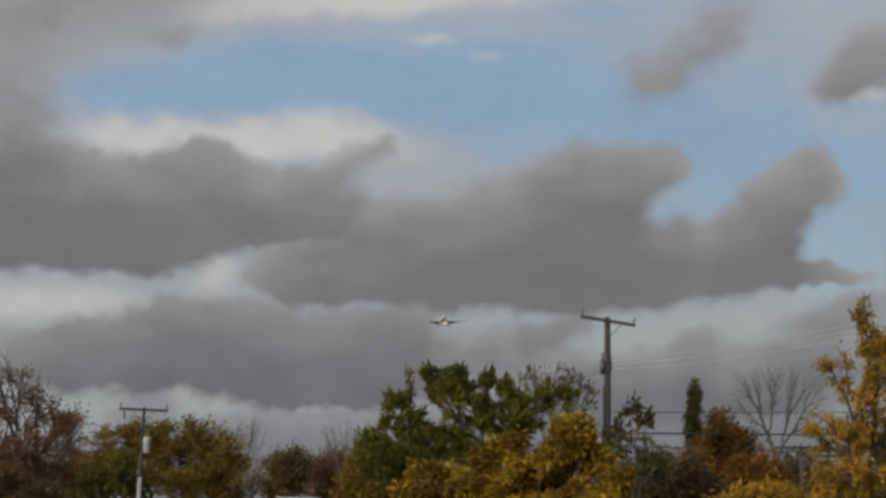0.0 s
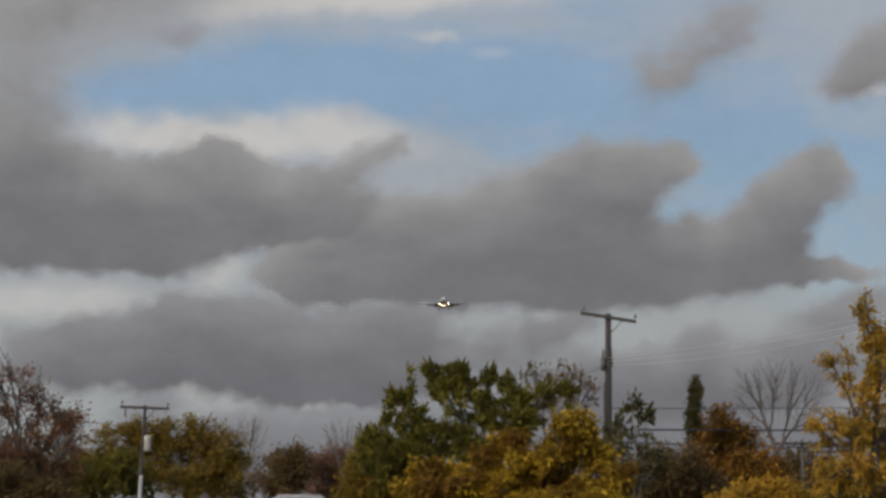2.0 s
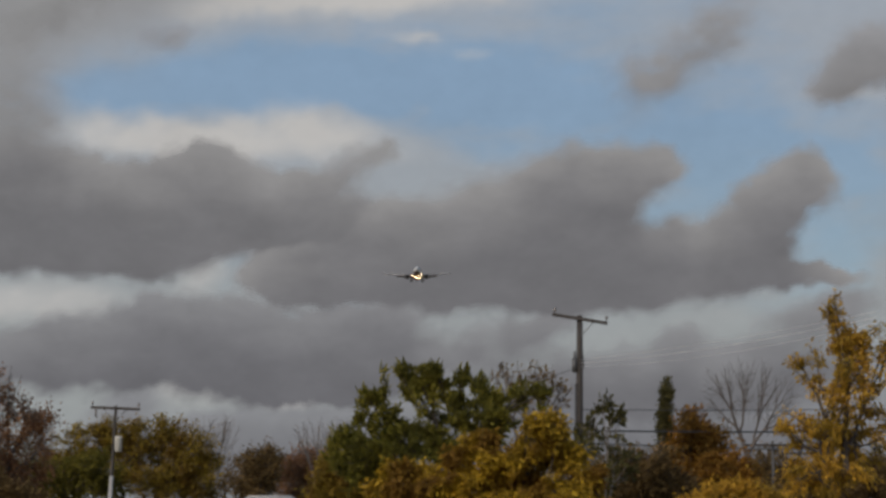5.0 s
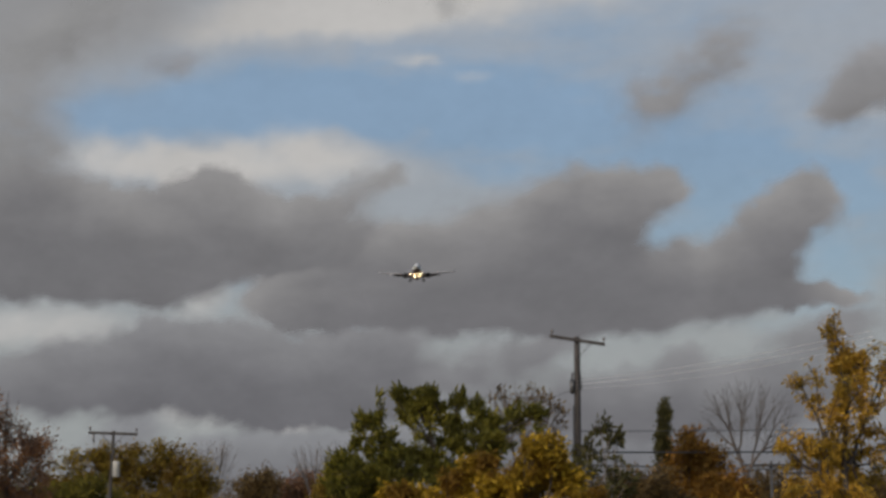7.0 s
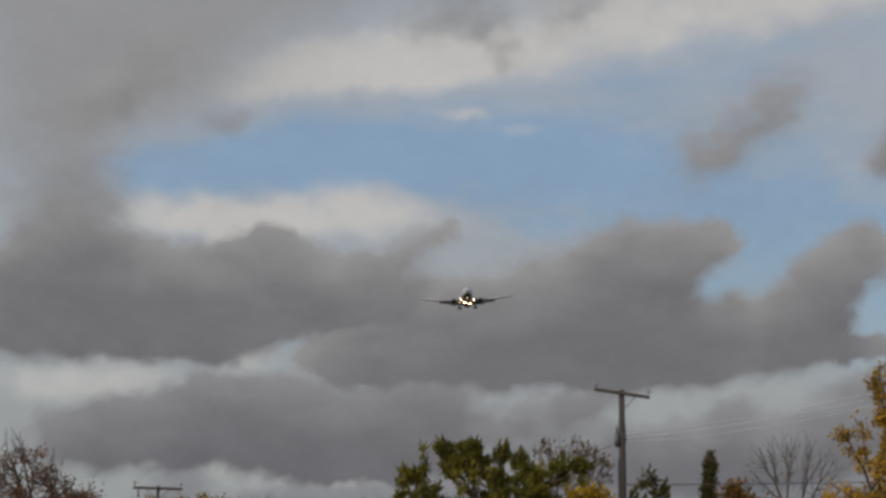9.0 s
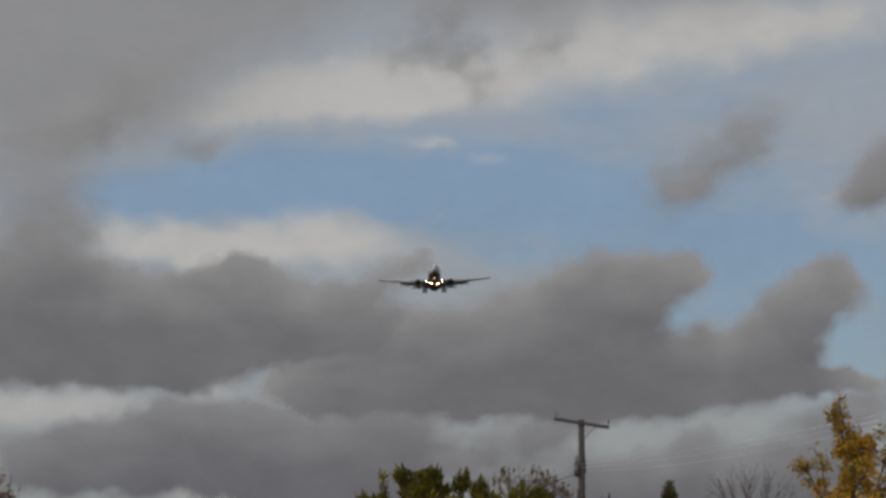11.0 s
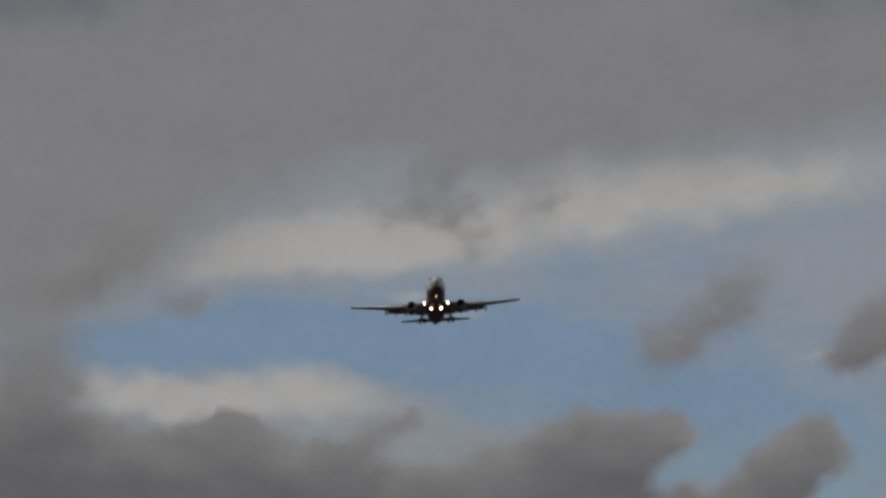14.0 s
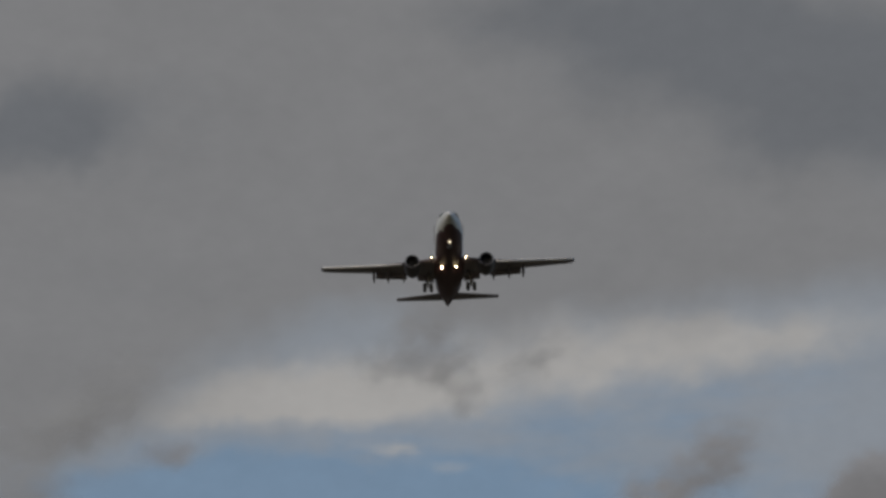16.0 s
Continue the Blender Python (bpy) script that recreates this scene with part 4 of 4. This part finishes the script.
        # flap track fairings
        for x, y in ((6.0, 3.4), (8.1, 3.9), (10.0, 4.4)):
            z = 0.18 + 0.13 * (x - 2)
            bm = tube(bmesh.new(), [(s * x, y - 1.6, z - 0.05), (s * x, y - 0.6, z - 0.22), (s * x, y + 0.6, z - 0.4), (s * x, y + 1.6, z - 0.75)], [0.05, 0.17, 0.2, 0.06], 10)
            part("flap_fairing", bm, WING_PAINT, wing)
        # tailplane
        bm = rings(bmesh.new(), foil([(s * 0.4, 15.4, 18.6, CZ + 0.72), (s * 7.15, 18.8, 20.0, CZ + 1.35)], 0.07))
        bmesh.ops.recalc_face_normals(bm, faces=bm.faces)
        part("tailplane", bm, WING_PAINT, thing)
        # engine
        ex, ez = s * 4.83, -0.35
        k2 = 28

        def hoop(y, r, flat=1.0):
            return [(ex + r * math.cos(2 * math.pi * j / k2), y, ez + r * math.sin(2 * math.pi * j / k2) * (flat if math.sin(2 * math.pi * j / k2) < 0 else 1)) for j in range(k2)]

        engine = part("engine", rings(bmesh.new(), [hoop(-3.35, 0.96, 0.93), hoop(-2.8, 1.06, 0.92), hoop(-1.8, 1.1, 0.94), hoop(-0.4, 1.02), hoop(0.6, 0.8)], cap=False), NACELLE, thing)
        part("inlet_lip", rings(bmesh.new(), [hoop(-3.3, 0.975, 0.93), hoop(-3.48, 0.93, 0.93), hoop(-3.52, 0.86, 0.93), hoop(-3.4, 0.8, 0.93), hoop(-3.0, 0.78, 0.95)], cap=False), LIP, engine)
        part("inlet_duct", rings(bmesh.new(), [hoop(-3.0, 0.775, 0.95), hoop(-2.4, 0.77)], cap=False), DARK, engine)
        bm = bmesh.new()
        for j in range(24):
            a = 2 * math.pi * j / 24
            u, v = Vector((math.cos(a), 0, math.sin(a))), Vector((-math.sin(a), 0, math.cos(a)))
            c = Vector((ex, -2.5, ez))
            bm.faces.new([bm.verts.new(c + q) for q in (u * 0.2 - v * 0.02, u * 0.76 - v * 0.06 + Vector((0, 0.06, 0)), u * 0.76 + v * 0.09 - Vector((0, 0.06, 0)), u * 0.2 + v * 0.03)])
        tube(bm, [(ex, -2.95, ez), (ex, -2.75, ez), (ex, -2.5, ez)], [0.03, 0.15, 0.22], 12)
        tube(bm, [(ex, -2.38, ez), (ex, -2.36, ez)], 0.79, 24)
        part("fan", bm, DARK, engine)
        part("exhaust", rings(bmesh.new(), [hoop(0.2, 0.62), hoop(1.3, 0.42), hoop(1.5, 0.2)]), STEEL, engine)
        bm = rings(bmesh.new(), [[(ex - 0.14, y, z0), (ex + 0.14, y, z0), (ex + 0.14, y, z1), (ex - 0.14, y, z1)] for y, z0, z1 in ((-2.0, 0.6, 0.72), (-0.3, 0.3, 0.85), (1.5, 0.1, 0.6))])
        part("pylon", bm, NACELLE, engine, smooth=False)
        # main gear
        gx = s * 2.86
        gear = part("main_gear", tube(bmesh.new(), [(gx - s * 0.25, 2.4, 0.3), (gx, 2.4, -0.9), (gx, 2.4, -1.85)], [0.2, 0.17, 0.13], 10), STEEL, thing)
        part("side_brace", tube(bmesh.new(), [(gx - s * 1.2, 2.4, 0.1), (gx, 2.4, -1.0)], 0.06, 8), STEEL, gear)
        part("gear_door", block(bmesh.new(), (0.06, 0.9, 1.2), pose(gx + s * 0.3, 2.4, -0.6, 0, s * 8, 0), 0.02), BELLY, gear, smooth=False)
        for o in (-0.43, 0.43):
            tyre = part("tyre", tube(bmesh.new(), [(gx + o + q, 2.4, -1.85) for q in (-0.24, -0.21, -0.12, 0.12, 0.21, 0.24)], [0.36, 0.53, 0.62, 0.62, 0.53, 0.36], 20), RUBBER, gear)
            part("rim", tube(bmesh.new(), [(gx + o - 0.2, 2.4, -1.85), (gx + o + 0.2, 2.4, -1.85)], 0.26, 14), STEEL, tyre)
        # lamps: bright disc sunk in a dark forward-opening hood, added to narrow its light
        for name, (x, y, z), r, deep, glow in (("belly_light", (s * 0.97, -1.2, -0.36), 0.17, 0.56, LAMP_GLOW), ("wing_root_light", (s * 2.28, -3.35, 0.14), 0.13, 0.48, ROOT_GLOW)):
            lamp = part(name, tube(bmesh.new(), [(x, y + deep, z), (x, y + deep + 0.04, z), (x, y + deep + 0.14, z)], [r, r, r * 0.4], 16), glow, thing, "glowing landing light", smooth=False)
            hood = [[(x + q * math.cos(2 * math.pi * j / 16), v, z + q * math.sin(2 * math.pi * j / 16)) for j in range(16)] for v, q in ((y + deep + 0.2, r + 0.05), (y, r + 0.06), (y, r + 0.025), (y + deep + 0.1, r + 0.015))]
            part("added_cowl", rings(bmesh.new(), hood, cap=False), DARK, lamp)
    # fin
    fin = rings(bmesh.new(), [[(0.0 + w * t, y0 + (y1 - y0) * u, z) for u, t in ((0, 0), (0.25, 1), (0.6, 0.8), (1, 0), (0.6, -0.8), (0.25, -1))] for y0, y1, z, w in
                              ((8.6, 17.6, CZ + 1.55, 0.1), (11.3, 17.4, CZ + 2.4, 0.26), (16.6, 19.2, CZ + 7.1, 0.14))])
    bmesh.ops.recalc_face_normals(fin, faces=fin.faces)
    part("tail_fin", fin, HULL, thing)
    # nose gear
    gear = part("nose_gear", tube(bmesh.new(), [(0, -10.5, 0.0), (0, -10.6, -1.5)], [0.1, 0.07], 10), STEEL, thing)
    for o in (-0.2, 0.2):
        part("tyre", tube(bmesh.new(), [(o + q, -10.6, -1.5) for q in (-0.1, -0.08, 0.08, 0.1)], [0.2, 0.33, 0.33, 0.2], 18), RUBBER, gear)
        part("gear_door", block(bmesh.new(), (0.05, 1.6, 0.6), pose(o * 2.4, -10.9, -0.35), 0.02), BELLY, gear, smooth=False)
    bm = bmesh.new()
    bmesh.ops.create_uvsphere(bm, u_segments=14, v_segments=8, radius=0.15, matrix=Matrix.Translation((0, -10.75, -0.75)) @ Matrix.Diagonal((1, 0.5, 1, 1)))
    part("taxi_light", bm, TAXI_GLOW, gear, "glowing taxi light")
    return thing


jet = airliner()

# seconds, place, bank and heading of the airliner
FLIGHT = (
    (0.0, 0.57, 1395.0, 155.08, 0.3, 0.02),
    (0.5, -0.03, 1359.5, 152.76, 0.3, -0.00),
    (1.0, 0.10, 1324.0, 151.94, 0.3, 0.00),
    (1.5, 0.20, 1288.5, 150.27, 0.3, 0.01),
    (2.0, 0.14, 1253.0, 148.21, 0.3, 0.01),
    (2.5, -0.05, 1217.5, 146.51, 0.3, -0.00),
    (3.0, -0.02, 1182.0, 144.18, 0.3, -0.00),
    (3.5, 0.61, 1146.5, 142.93, 0.3, 0.03),
    (4.0, 0.59, 1111.0, 141.14, 0.3, 0.03),
    (4.5, 0.77, 1075.5, 139.83, 0.3, 0.04),
    (5.0, 0.91, 1040.0, 138.30, 0.3, 0.05),
    (5.2, 0.99, 1025.8, 137.72, 0.3, 0.06),
    (7.3, 2.65, 876.7, 128.41, 0.8, 0.17),
    (7.5, 3.05, 862.5, 127.20, 0.9, 0.20),
    (8.0, 3.68, 827.0, 124.68, 1.1, 0.25),
    (8.5, 4.23, 791.5, 122.31, 1.4, 0.31),
    (9.0, 4.35, 756.0, 119.84, 1.6, 0.33),
    (9.2, 4.68, 741.8, 119.06, 1.6, 0.36),
    (11.3, 5.87, 592.7, 110.97, 1.0, 0.57),
    (11.5, 6.24, 578.5, 110.44, 1.0, 0.62),
    (12.0, 7.02, 543.0, 108.34, 1.3, 0.74),
    (12.5, 7.58, 507.5, 106.20, 1.6, 0.86),
    (13.0, 8.48, 472.0, 103.71, 1.8, 1.03),
    (13.5, 8.80, 436.5, 102.00, 2.0, 1.15),
    (14.0, 9.51, 401.0, 99.81, 3.2, 1.36),
    (14.5, 9.95, 365.5, 97.57, 3.8, 1.56),
    (15.0, 10.51, 330.0, 95.54, 3.3, 1.82),
    (15.5, 10.55, 294.5, 93.27, 2.9, 2.05),
    (16.0, 10.47, 259.0, 91.18, 3.2, 2.31),
)


def sway(thing, rows):
    """Leans a tree about its foot, in degrees to the right."""
    x, y, z = thing.location
    walk(thing, [(t, pose(x, y, z, 0, lean, 0)) for t, lean in rows])


def motions():
    sway(green_tree, ((0.0, 0.0), (1.0, -0.1), (2.0, 0.15), (3.0, 0.25), (4.0, 0.5), (4.75, 0.7), (6.0, 0.2), (7.3, 0.2), (8.0, -0.15), (9.0, 0.0), (12.0, 0.1), (16.0, 0.0)))
    sway(golden_tree, ((0.0, -0.25), (1.0, 0.0), (1.5, 0.25), (2.0, -0.05), (3.5, 0.1), (4.0, -0.5), (4.5, -0.55), (5.0, -0.25), (7.3, 0.05), (9.0, 0.0), (11.5, 0.2), (12.0, -0.2), (16.0, 0.0)))
    walk(jet, [(t, pose(x, y, z, -2.2, -bank, -turn)) for t, x, y, z, bank, turn in FLIGHT])
    unit = 24.0 / 1548.0  # degrees of drift in a second per unit
    for c, da, de in cloud_drift:
        walk(c, [(t, pose(*EYE, de * unit * t, 0, -da * unit * t)) for t in range(17)])
    walk(backdrop, [(t, pose(*EYE, 0, 0, -4.8 * unit * t)) for t in range(17)])


motions()
